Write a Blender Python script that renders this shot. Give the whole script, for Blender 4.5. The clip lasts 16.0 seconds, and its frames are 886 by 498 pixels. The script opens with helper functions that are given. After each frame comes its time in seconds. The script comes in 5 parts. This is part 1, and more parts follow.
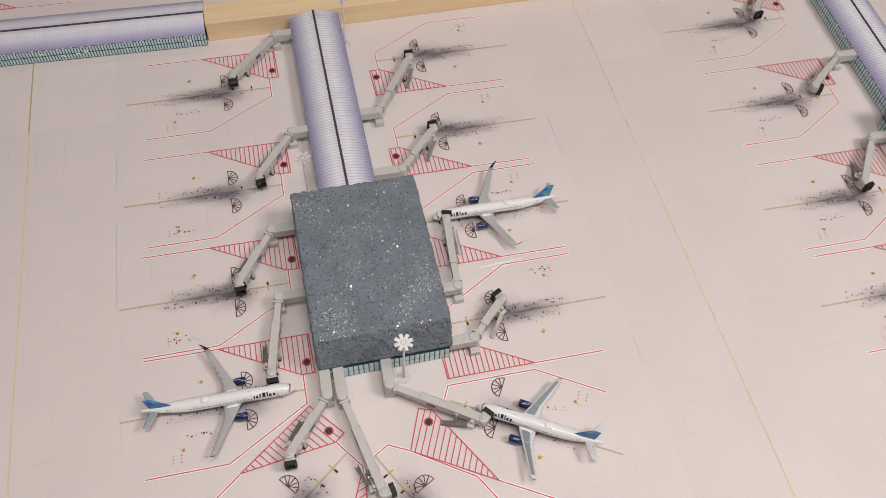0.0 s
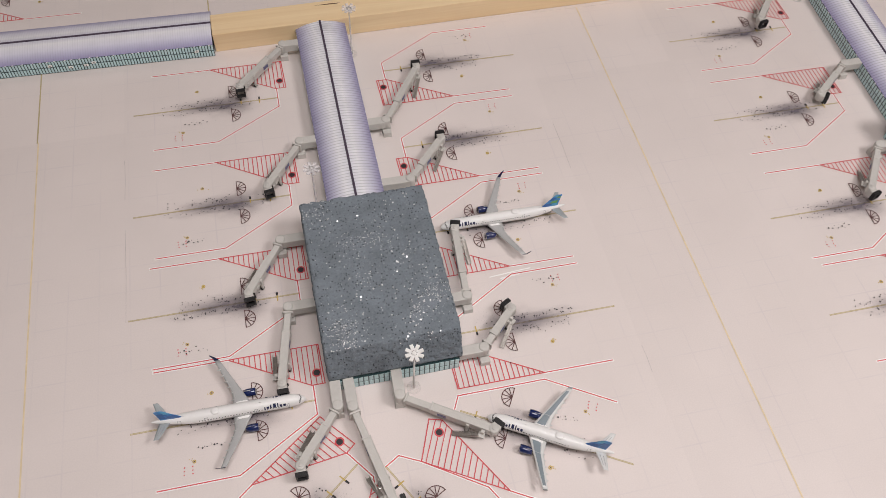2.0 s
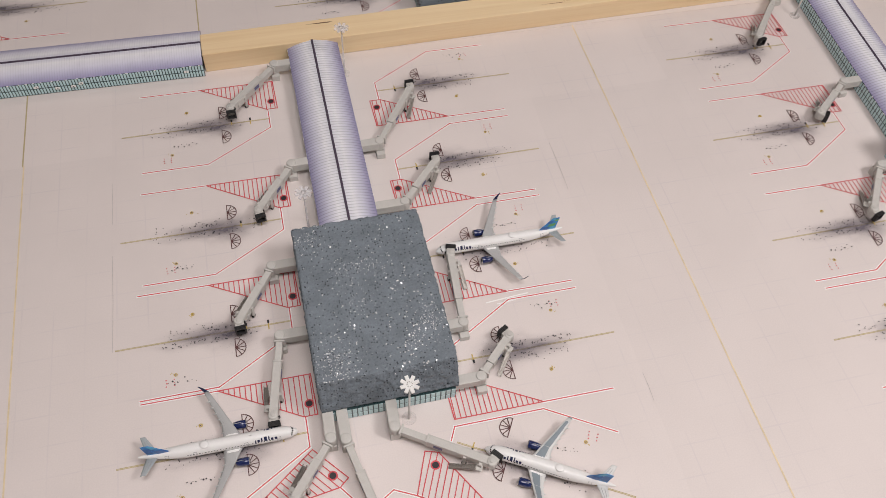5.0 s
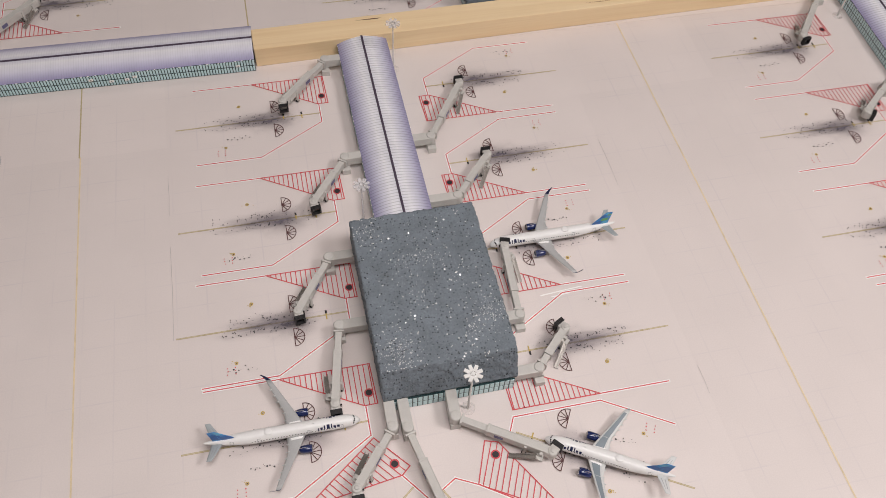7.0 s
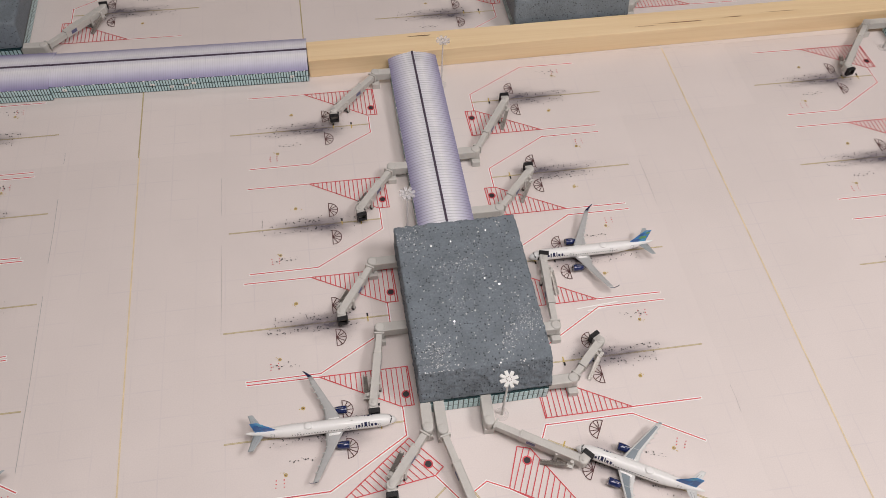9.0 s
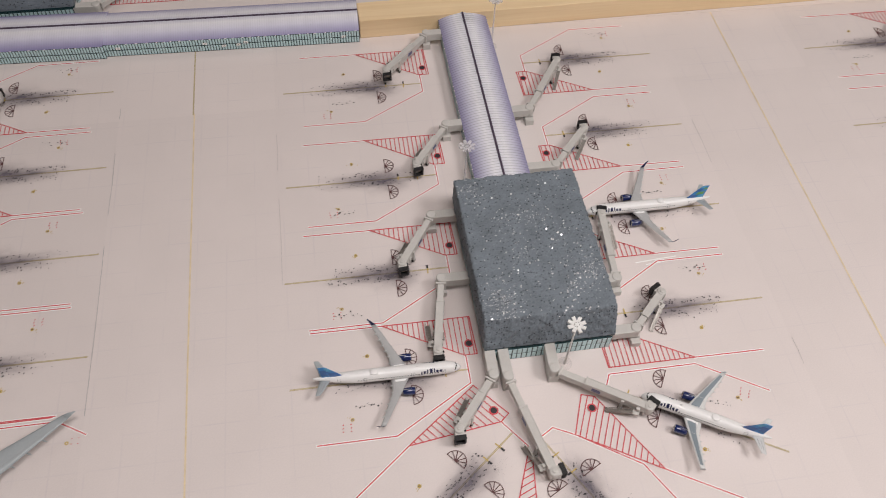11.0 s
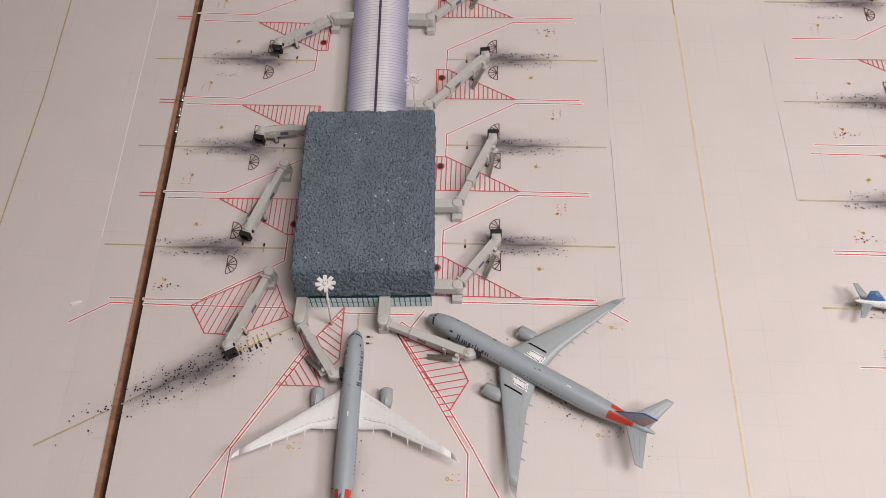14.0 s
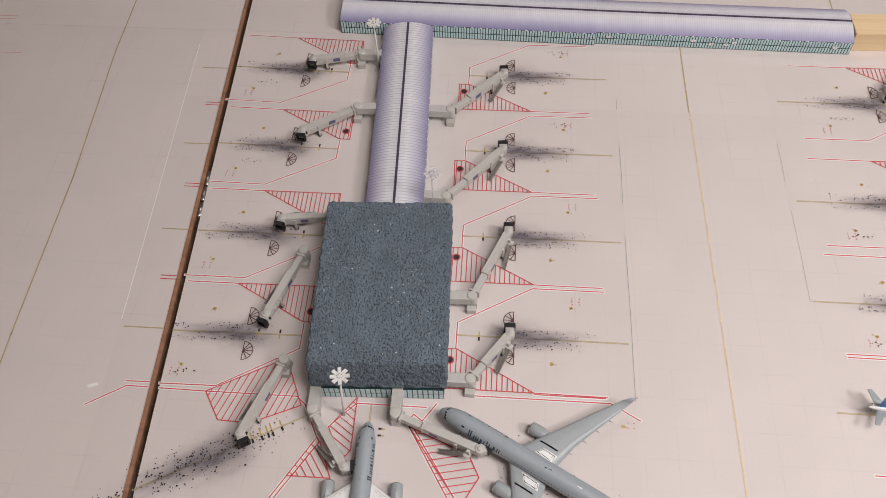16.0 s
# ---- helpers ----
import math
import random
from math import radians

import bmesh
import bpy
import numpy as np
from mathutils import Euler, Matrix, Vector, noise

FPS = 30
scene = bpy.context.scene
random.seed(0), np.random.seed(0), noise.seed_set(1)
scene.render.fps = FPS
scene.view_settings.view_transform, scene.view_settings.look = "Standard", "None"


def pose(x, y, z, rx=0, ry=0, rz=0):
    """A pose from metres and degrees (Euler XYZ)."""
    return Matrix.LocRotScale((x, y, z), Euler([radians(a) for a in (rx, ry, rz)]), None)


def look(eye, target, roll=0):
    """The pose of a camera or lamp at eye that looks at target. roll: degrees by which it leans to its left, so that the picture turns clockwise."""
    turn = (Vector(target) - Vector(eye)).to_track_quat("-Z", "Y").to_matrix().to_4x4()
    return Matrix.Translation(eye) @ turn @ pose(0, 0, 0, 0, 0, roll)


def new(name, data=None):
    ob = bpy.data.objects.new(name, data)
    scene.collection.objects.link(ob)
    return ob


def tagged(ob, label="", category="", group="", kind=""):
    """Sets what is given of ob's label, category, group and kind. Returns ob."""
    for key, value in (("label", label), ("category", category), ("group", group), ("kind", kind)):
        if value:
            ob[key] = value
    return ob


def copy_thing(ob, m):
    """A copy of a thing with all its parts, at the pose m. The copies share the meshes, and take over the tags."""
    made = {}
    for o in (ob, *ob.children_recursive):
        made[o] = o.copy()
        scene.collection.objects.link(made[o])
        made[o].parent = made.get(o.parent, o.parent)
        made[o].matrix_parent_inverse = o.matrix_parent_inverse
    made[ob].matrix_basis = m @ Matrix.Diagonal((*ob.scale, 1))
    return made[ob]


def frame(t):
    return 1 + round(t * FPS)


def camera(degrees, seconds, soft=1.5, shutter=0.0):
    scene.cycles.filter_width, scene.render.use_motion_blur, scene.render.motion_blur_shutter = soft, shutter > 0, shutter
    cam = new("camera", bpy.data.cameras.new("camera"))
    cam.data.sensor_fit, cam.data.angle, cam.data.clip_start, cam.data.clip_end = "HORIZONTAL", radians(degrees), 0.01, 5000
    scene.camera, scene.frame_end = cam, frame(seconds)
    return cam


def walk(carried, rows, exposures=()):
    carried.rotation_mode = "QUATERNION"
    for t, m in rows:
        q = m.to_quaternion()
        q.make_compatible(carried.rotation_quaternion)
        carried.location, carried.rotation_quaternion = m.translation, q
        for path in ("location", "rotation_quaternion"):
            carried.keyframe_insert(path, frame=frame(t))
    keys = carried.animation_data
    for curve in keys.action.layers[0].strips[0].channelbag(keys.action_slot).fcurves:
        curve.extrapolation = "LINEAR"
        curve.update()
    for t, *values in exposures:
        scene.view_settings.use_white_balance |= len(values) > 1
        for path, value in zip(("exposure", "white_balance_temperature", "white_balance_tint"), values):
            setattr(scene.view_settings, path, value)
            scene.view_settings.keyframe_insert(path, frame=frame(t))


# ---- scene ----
cam = camera(56.9, 16.0, soft=0.62, shutter=0.35)
PATH = [
    (0, (0.4649, -0.3074, 0.5983), (0.7688, 0.7665, -1.0613), 4.08),
    (0.5, (0.4599, -0.3018, 0.5951), (0.7620, 0.7712, -1.0655), 3.98),
    (1, (0.4508, -0.2974, 0.5980), (0.7537, 0.7784, -1.0606), 3.98),
    (1.5, (0.4524, -0.2993, 0.5948), (0.7558, 0.7823, -1.0598), 3.92),
    (2, (0.4573, -0.3035, 0.6007), (0.7650, 0.7822, -1.0505), 3.92),
    (2.5, (0.4642, -0.3002, 0.6020), (0.7768, 0.7882, -1.0466), 4.00),
    (3, (0.4693, -0.2990, 0.6011), (0.7860, 0.7951, -1.0429), 3.96),
    (5.5, (0.4536, -0.2827, 0.5921), (0.7786, 0.8226, -1.0427), 4.10),
    (6, (0.4251, -0.2834, 0.5903), (0.7407, 0.8267, -1.0431), 3.72),
    (6.5, (0.4172, -0.2842, 0.5901), (0.7286, 0.8278, -1.0429), 3.68),
    (7, (0.4173, -0.2861, 0.5926), (0.7298, 0.8272, -1.0392), 4.03),
    (7.5, (0.4121, -0.2878, 0.5971), (0.6990, 0.8383, -1.0306), 4.03),
    (8, (0.4134, -0.2953, 0.6036), (0.6604, 0.8596, -1.0106), 3.07),
    (8.5, (0.4095, -0.3016, 0.6053), (0.6520, 0.8677, -0.9990), 3.19),
    (11, (0.3560, -0.3285, 0.5796), (0.5813, 0.8359, -1.0308), 3.04),
    (11.5, (0.3075, -0.3509, 0.5840), (0.5131, 0.7725, -1.0579), 3.15),
    (12, (0.2059, -0.3104, 0.5854), (0.4043, 0.8120, -1.0581), 3.76),
    (12.5, (0.0530, -0.2615, 0.5894), (0.1954, 0.8598, -1.0606), 2.02),
    (13, (0.0232, -0.2669, 0.5911), (0.0753, 0.8510, -1.0665), 0.91),
    (13.5, (0.0227, -0.2998, 0.5822), (0.0021, 0.7667, -1.1096), -0.39),
    (14, (0.0294, -0.3192, 0.5777), (-0.0513, 0.6828, -1.1513), -2.66),
    (14.5, (0.0305, -0.3183, 0.5859), (-0.0650, 0.6993, -1.1332), -2.85),
    (15, (0.0290, -0.3125, 0.5948), (-0.0785, 0.8082, -1.0582), -2.18),
    (15.5, (0.0290, -0.3055, 0.5975), (-0.0883, 0.8150, -1.0549), -2.25),
    (16, (0.0280, -0.3019, 0.5988), (-0.0920, 0.8230, -1.0505), -2.38),
]
walk(cam, [(t, look(eye, target, roll)) for t, eye, target, roll in PATH], [(0, -0.22), (8.7, -0.18), (11.0, -0.23), (11.6, -0.21), (12.6, 0.01), (13.5, 0.09), (16, 0.10)])

# ---- world and lamps ----
world = bpy.data.worlds.new("room_air")
world.use_nodes = True
world.node_tree.nodes["Background"].inputs[0].default_value = (1.0, 0.93, 0.86, 1)
world.node_tree.nodes["Background"].inputs[1].default_value = 0.02
scene.world = world
LAMPS = [  # area lamps out of view: place, size, watts
    ((1.60, -0.62, 1.70), (0.60, 0.50), 24.6),
    # added fill hanging free below the ceiling, brightens the middle of the table
    ((0.53, -0.34, 1.38), (0.55, 0.40), 11.2),
    ((0.10, 1.40, 1.75), (1.2, 0.30), 4.3),
]

# ---- materials ----


def nodes_of(m):
    return m.node_tree.nodes, m.node_tree.links


def mat(name, color, rough=0.6, metal=0.0, vary=0.08, scale=300.0, bump=0.0, fine=2500.0, coat=0.0):
    """A painted or moulded surface: base colour with two scales of variation and a fine relief."""
    m = bpy.data.materials.new(name)
    m.use_nodes = True
    n, l = nodes_of(m)
    b = n["Principled BSDF"]
    b.inputs["Roughness"].default_value, b.inputs["Metallic"].default_value = rough, metal
    b.inputs["Coat Weight"].default_value = coat
    tc = n.new("ShaderNodeTexCoord")
    big, small = n.new("ShaderNodeTexNoise"), n.new("ShaderNodeTexNoise")
    big.inputs["Scale"].default_value, small.inputs["Scale"].default_value = scale, fine
    big.inputs["Detail"].default_value = 4
    l.new(tc.outputs["Object"], big.inputs["Vector"])
    l.new(tc.outputs["Object"], small.inputs["Vector"])
    add = n.new("ShaderNodeMath")
    add.operation = "ADD"
    l.new(big.outputs["Fac"], add.inputs[0])
    l.new(small.outputs["Fac"], add.inputs[1])
    rng = n.new("ShaderNodeMapRange")
    rng.inputs["From Min"].default_value, rng.inputs["From Max"].default_value = 0.6, 1.4
    rng.inputs["To Min"].default_value, rng.inputs["To Max"].default_value = 1 - vary, 1 + vary
    l.new(add.outputs[0], rng.inputs["Value"])
    mul = n.new("ShaderNodeVectorMath")
    mul.operation = "SCALE"
    mul.inputs[0].default_value = color
    l.new(rng.outputs[0], mul.inputs["Scale"])
    l.new(mul.outputs[0], b.inputs["Base Color"])
    if bump:
        bp = n.new("ShaderNodeBump")
        bp.inputs["Strength"].default_value, bp.inputs["Distance"].default_value = bump, 0.0003
        l.new(add.outputs[0], bp.inputs["Height"])
        l.new(bp.outputs[0], b.inputs["Normal"])
    return m


def ramp(n, stops):
    r = n.new("ShaderNodeValToRGB")
    e = r.color_ramp.elements
    e[0].position, e[0].color = stops[0][0], (*stops[0][1], 1)
    e[1].position, e[1].color = stops[-1][0], (*stops[-1][1], 1)
    for p, c in stops[1:-1]:
        x = e.new(p)
        x.color = (*c, 1)
    return r


def paper_material(name, color):
    """Printed apron paper: warm off-white, a faint slab grid, mottling, slightly wavy."""
    m = mat(name, color, 0.55, vary=0.045, scale=14, fine=900)
    n, l = nodes_of(m)
    b = n["Principled BSDF"]
    tc = n.new("ShaderNodeTexCoord")
    sep = n.new("ShaderNodeSeparateXYZ")
    l.new(tc.outputs["Object"], sep.inputs[0])
    lines = []
    for axis in ("X", "Y"):
        d = n.new("ShaderNodeMath")
        d.operation = "DIVIDE"
        d.inputs[1].default_value = 0.0250
        l.new(sep.outputs[axis], d.inputs[0])
        pp = n.new("ShaderNodeMath")
        pp.operation = "PINGPONG"
        pp.inputs[1].default_value = 0.5
        l.new(d.outputs[0], pp.inputs[0])
        lt = n.new("ShaderNodeMath")
        lt.operation = "LESS_THAN"
        lt.inputs[1].default_value = 0.022
        l.new(pp.outputs[0], lt.inputs[0])
        lines.append(lt)
    mx = n.new("ShaderNodeMath")
    mx.operation = "MAXIMUM"
    l.new(lines[0].outputs[0], mx.inputs[0])
    l.new(lines[1].outputs[0], mx.inputs[1])
    patch = n.new("ShaderNodeTexNoise")
    patch.inputs["Scale"].default_value, patch.inputs["Detail"].default_value = 22, 3
    l.new(tc.outputs["Object"], patch.inputs["Vector"])
    pr = n.new("ShaderNodeMapRange")
    pr.inputs["From Min"].default_value, pr.inputs["From Max"].default_value = 0.42, 0.7
    pr.inputs["To Max"].default_value = 0.15
    l.new(patch.outputs["Fac"], pr.inputs["Value"])
    k = n.new("ShaderNodeMath")
    k.operation = "MULTIPLY"
    l.new(mx.outputs[0], k.inputs[0])
    l.new(pr.outputs[0], k.inputs[1])
    info = n.new("ShaderNodeObjectInfo")
    sheet = n.new("ShaderNodeMapRange")
    sheet.inputs["To Min"].default_value, sheet.inputs["To Max"].default_value = 0.965, 1.02
    l.new(info.outputs["Random"], sheet.inputs["Value"])
    old = b.inputs["Base Color"].links[0].from_socket
    tint = n.new("ShaderNodeVectorMath")
    tint.operation = "SCALE"
    l.new(old, tint.inputs[0])
    l.new(sheet.outputs[0], tint.inputs["Scale"])
    mix = n.new("ShaderNodeMix")
    mix.data_type = "RGBA"
    mix.inputs["B"].default_value = (0.42, 0.38, 0.46, 1)
    l.new(k.outputs[0], mix.inputs["Factor"])
    l.new(tint.outputs[0], mix.inputs["A"])
    l.new(mix.outputs["Result"], b.inputs["Base Color"])
    wav = n.new("ShaderNodeTexNoise")
    wav.inputs["Scale"].default_value = 9
    l.new(tc.outputs["Object"], wav.inputs["Vector"])
    bp = n.new("ShaderNodeBump")
    bp.inputs["Strength"].default_value, bp.inputs["Distance"].default_value = 0.25, 0.004
    l.new(wav.outputs["Fac"], bp.inputs["Height"])
    l.new(bp.outputs[0], b.inputs["Normal"])
    return m


def foam_material(name, base, dark, light, pit, worm, cell, few, relief):
    """Coarse grey-blue pitted block: grains, pits with their shade painted near-black, pale scuffs."""
    m = bpy.data.materials.new(name)
    m.use_nodes = True
    n, l = nodes_of(m)
    b = n["Principled BSDF"]
    b.inputs["Roughness"].default_value = 0.62
    tc = n.new("ShaderNodeTexCoord")
    mp = n.new("ShaderNodeMapping")
    mp.inputs["Scale"].default_value = (1.0, worm, 1.0)
    l.new(tc.outputs["Object"], mp.inputs["Vector"])
    grain, cells, cloud = n.new("ShaderNodeTexNoise"), n.new("ShaderNodeTexVoronoi"), n.new("ShaderNodeTexNoise")
    grain.inputs["Scale"].default_value, grain.inputs["Detail"].default_value = 620, 3
    cells.inputs["Scale"].default_value = cell
    cloud.inputs["Scale"].default_value, cloud.inputs["Detail"].default_value = 45, 4
    for t in (grain, cells, cloud):
        l.new(mp.outputs[0], t.inputs["Vector"])
    g = ramp(n, [(0.30, dark), (0.47, base), (0.60, base), (0.74, light)])
    l.new(grain.outputs["Fac"], g.inputs[0])
    p = n.new("ShaderNodeMapRange")
    p.inputs["From Min"].default_value, p.inputs["From Max"].default_value = pit * 0.5, pit
    l.new(cells.outputs["Distance"], p.inputs["Value"])
    gate = n.new("ShaderNodeMapRange")
    gate.inputs["From Min"].default_value, gate.inputs["From Max"].default_value = few, few + 0.12
    sparse = n.new("ShaderNodeSeparateColor")
    l.new(cells.outputs["Color"], sparse.inputs[0])
    l.new(sparse.outputs[0], gate.inputs["Value"])
    mx = n.new("ShaderNodeMath")
    mx.operation = "MAXIMUM"
    l.new(p.outputs[0], mx.inputs[0])
    l.new(gate.outputs[0], mx.inputs[1])
    # shade inside the pits is put into the base colour
    mix = n.new("ShaderNodeMix")
    mix.data_type = "RGBA"
    mix.inputs["A"].default_value = (0.025, 0.03, 0.035, 1)
    l.new(mx.outputs[0], mix.inputs["Factor"])
    l.new(g.outputs[0], mix.inputs["B"])
    cl = n.new("ShaderNodeMapRange")
    cl.inputs["From Min"].default_value, cl.inputs["From Max"].default_value = 0.3, 0.7
    cl.inputs["To Min"].default_value, cl.inputs["To Max"].default_value = 0.86, 1.14
    l.new(cloud.outputs["Fac"], cl.inputs["Value"])
    sc = n.new("ShaderNodeVectorMath")
    sc.operation = "SCALE"
    l.new(mix.outputs["Result"], sc.inputs[0])
    l.new(cl.outputs[0], sc.inputs["Scale"])
    l.new(sc.outputs[0], b.inputs["Base Color"])
    h = n.new("ShaderNodeMath")
    h.operation = "MULTIPLY"
    l.new(grain.outputs["Fac"], h.inputs[0])
    l.new(mx.outputs[0], h.inputs[1])
    bp = n.new("ShaderNodeBump")
    bp.inputs["Strength"].default_value, bp.inputs["Distance"].default_value = relief, 0.0012
    l.new(h.outputs[0], bp.inputs["Height"])
    l.new(bp.outputs[0], b.inputs["Normal"])
    return m


def roof_material(name, half, along, rib, stops):
    """Printed card roof: pale crown, lavender sides, fine ribs across."""
    m = bpy.data.materials.new(name)
    m.use_nodes = True
    n, l = nodes_of(m)
    b = n["Principled BSDF"]
    b.inputs["Roughness"].default_value = 0.42
    tc = n.new("ShaderNodeTexCoord")
    sep = n.new("ShaderNodeSeparateXYZ")
    l.new(tc.outputs["Object"], sep.inputs[0])
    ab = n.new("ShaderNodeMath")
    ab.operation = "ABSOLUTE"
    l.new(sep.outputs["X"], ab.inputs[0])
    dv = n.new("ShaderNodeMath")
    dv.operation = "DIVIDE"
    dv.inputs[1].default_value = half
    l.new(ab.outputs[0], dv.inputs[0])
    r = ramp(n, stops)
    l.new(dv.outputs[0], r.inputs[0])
    d2 = n.new("ShaderNodeMath")
    d2.operation = "DIVIDE"
    d2.inputs[1].default_value = along
    l.new(sep.outputs["Y"], d2.inputs[0])
    pp = n.new("ShaderNodeMath")
    pp.operation = "PINGPONG"
    pp.inputs[1].default_value = 0.5
    l.new(d2.outputs[0], pp.inputs[0])
    mr = n.new("ShaderNodeMapRange")
    mr.interpolation_type = "SMOOTHSTEP"
    mr.inputs["From Min"].default_value, mr.inputs["From Max"].default_value = 0.05, 0.22
    mr.inputs["To Min"].default_value, mr.inputs["To Max"].default_value = rib, 1.0
    l.new(pp.outputs[0], mr.inputs["Value"])
    blot = n.new("ShaderNodeTexNoise")
    blot.inputs["Scale"].default_value = 60
    l.new(tc.outputs["Object"], blot.inputs["Vector"])
    br = n.new("ShaderNodeMapRange")
    br.inputs["To Min"].default_value, br.inputs["To Max"].default_value = 0.9, 1.1
    l.new(blot.outputs["Fac"], br.inputs["Value"])
    mm = n.new("ShaderNodeMath")
    mm.operation = "MULTIPLY"
    l.new(mr.outputs[0], mm.inputs[0])
    l.new(br.outputs[0], mm.inputs[1])
    sc = n.new("ShaderNodeVectorMath")
    sc.operation = "SCALE"
    l.new(r.outputs[0], sc.inputs[0])
    l.new(mm.outputs[0], sc.inputs["Scale"])
    l.new(sc.outputs[0], b.inputs["Base Color"])
    return m


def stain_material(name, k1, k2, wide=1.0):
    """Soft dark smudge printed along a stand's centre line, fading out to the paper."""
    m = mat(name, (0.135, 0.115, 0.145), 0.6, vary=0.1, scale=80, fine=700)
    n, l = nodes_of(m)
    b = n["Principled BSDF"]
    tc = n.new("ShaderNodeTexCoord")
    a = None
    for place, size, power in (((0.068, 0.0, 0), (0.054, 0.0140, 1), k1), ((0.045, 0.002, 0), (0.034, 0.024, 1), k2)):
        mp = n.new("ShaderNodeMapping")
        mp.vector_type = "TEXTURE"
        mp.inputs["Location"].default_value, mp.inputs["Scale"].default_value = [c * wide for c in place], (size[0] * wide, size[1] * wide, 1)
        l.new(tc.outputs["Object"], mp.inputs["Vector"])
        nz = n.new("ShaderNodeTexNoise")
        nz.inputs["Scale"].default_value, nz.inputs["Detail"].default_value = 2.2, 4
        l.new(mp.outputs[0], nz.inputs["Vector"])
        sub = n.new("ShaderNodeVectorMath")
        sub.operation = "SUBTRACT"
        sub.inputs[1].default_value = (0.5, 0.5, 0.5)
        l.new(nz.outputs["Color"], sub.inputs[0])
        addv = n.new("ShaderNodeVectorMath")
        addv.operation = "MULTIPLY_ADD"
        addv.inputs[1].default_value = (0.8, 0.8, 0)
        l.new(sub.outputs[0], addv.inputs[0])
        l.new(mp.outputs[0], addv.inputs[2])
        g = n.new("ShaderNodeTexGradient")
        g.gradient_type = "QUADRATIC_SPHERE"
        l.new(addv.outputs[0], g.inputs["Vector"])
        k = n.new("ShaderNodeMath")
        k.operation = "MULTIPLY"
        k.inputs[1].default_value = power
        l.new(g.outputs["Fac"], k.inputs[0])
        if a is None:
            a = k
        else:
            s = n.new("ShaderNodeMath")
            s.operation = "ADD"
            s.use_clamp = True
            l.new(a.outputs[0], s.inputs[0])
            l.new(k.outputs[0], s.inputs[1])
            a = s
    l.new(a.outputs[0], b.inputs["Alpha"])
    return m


def wood_material(name, pale, dark):
    m = bpy.data.materials.new(name)
    m.use_nodes = True
    n, l = nodes_of(m)
    b = n["Principled BSDF"]
    b.inputs["Roughness"].default_value = 0.5
    tc = n.new("ShaderNodeTexCoord")
    mp = n.new("ShaderNodeMapping")
    mp.inputs["Scale"].default_value = (3.5, 110, 110)
    l.new(tc.outputs["Object"], mp.inputs["Vector"])
    a, f = n.new("ShaderNodeTexNoise"), n.new("ShaderNodeTexNoise")
    a.inputs["Scale"].default_value, a.inputs["Detail"].default_value, a.inputs["Distortion"].default_value = 1.0, 5, 0.7
    f.inputs["Scale"].default_value, f.inputs["Detail"].default_value = 6.0, 3
    l.new(mp.outputs[0], a.inputs["Vector"])
    l.new(mp.outputs[0], f.inputs["Vector"])
    ad = n.new("ShaderNodeMath")
    ad.operation = "MULTIPLY_ADD"
    ad.inputs[1].default_value = 0.3
    l.new(f.outputs["Fac"], ad.inputs[0])
    l.new(a.outputs["Fac"], ad.inputs[2])
    r = ramp(n, [(0.45, pale), (0.68, tuple(0.5 * (p + q) for p, q in zip(pale, dark))), (0.85, dark)])
    l.new(ad.outputs[0], r.inputs[0])
    l.new(r.outputs[0], b.inputs["Base Color"])
    bp = n.new("ShaderNodeBump")
    bp.inputs["Strength"].default_value, bp.inputs["Distance"].default_value = 0.2, 0.0006
    l.new(ad.outputs[0], bp.inputs["Height"])
    l.new(bp.outputs[0], b.inputs["Normal"])
    return m


PAPER = paper_material("apron_paper", (0.74, 0.665, 0.64))
INK_RED = mat("red_ink", (0.63, 0.085, 0.10), 0.6, vary=0.2, scale=120)
INK_PINK = mat("pale_red_ink", (0.66, 0.36, 0.33), 0.6, vary=0.1, scale=120)
INK_BLUSH = mat("blush_ink", (0.72, 0.50, 0.47), 0.6, vary=0.08, scale=120)
INK_WHITE = mat("white_ink", (0.90, 0.88, 0.86), 0.6, vary=0.04)
INK_OCHRE = mat("ochre_ink", (0.49, 0.40, 0.22), 0.6, vary=0.2, scale=90)
INK_CREAM = mat("cream_ink", (0.66, 0.57, 0.42), 0.6, vary=0.1, scale=90)
INK_YELLOW = mat("bright_ochre_ink", (0.55, 0.40, 0.10), 0.6, vary=0.2, scale=90)
INK_TAXI = mat("yellow_ink", (0.77, 0.63, 0.41), 0.6, vary=0.25, scale=60)
INK_DARK = mat("dark_ink", (0.03, 0.026, 0.03), 0.6, vary=0.3)
INK_BROWN = mat("brown_ink", (0.11, 0.045, 0.045), 0.6, vary=0.2)
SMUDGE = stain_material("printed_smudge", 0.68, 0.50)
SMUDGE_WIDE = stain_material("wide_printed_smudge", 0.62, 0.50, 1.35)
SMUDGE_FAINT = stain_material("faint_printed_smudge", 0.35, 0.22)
FOAM_SMOOTH = foam_material("glittered_block", (0.172, 0.202, 0.231), (0.142, 0.167, 0.193), (0.222, 0.254, 0.283), 0.40, 1.0, 500, 0.26, 0.45)
FOAM_ROUGH = foam_material("pitted_block", (0.138, 0.175, 0.215), (0.104, 0.132, 0.160), (0.195, 0.240, 0.285), 0.46, 0.60, 760, 0.36, 0.6)
GLITTER = mat("silver_glitter", (0.85, 0.86, 0.88), 0.25, 0.3, vary=0.05)
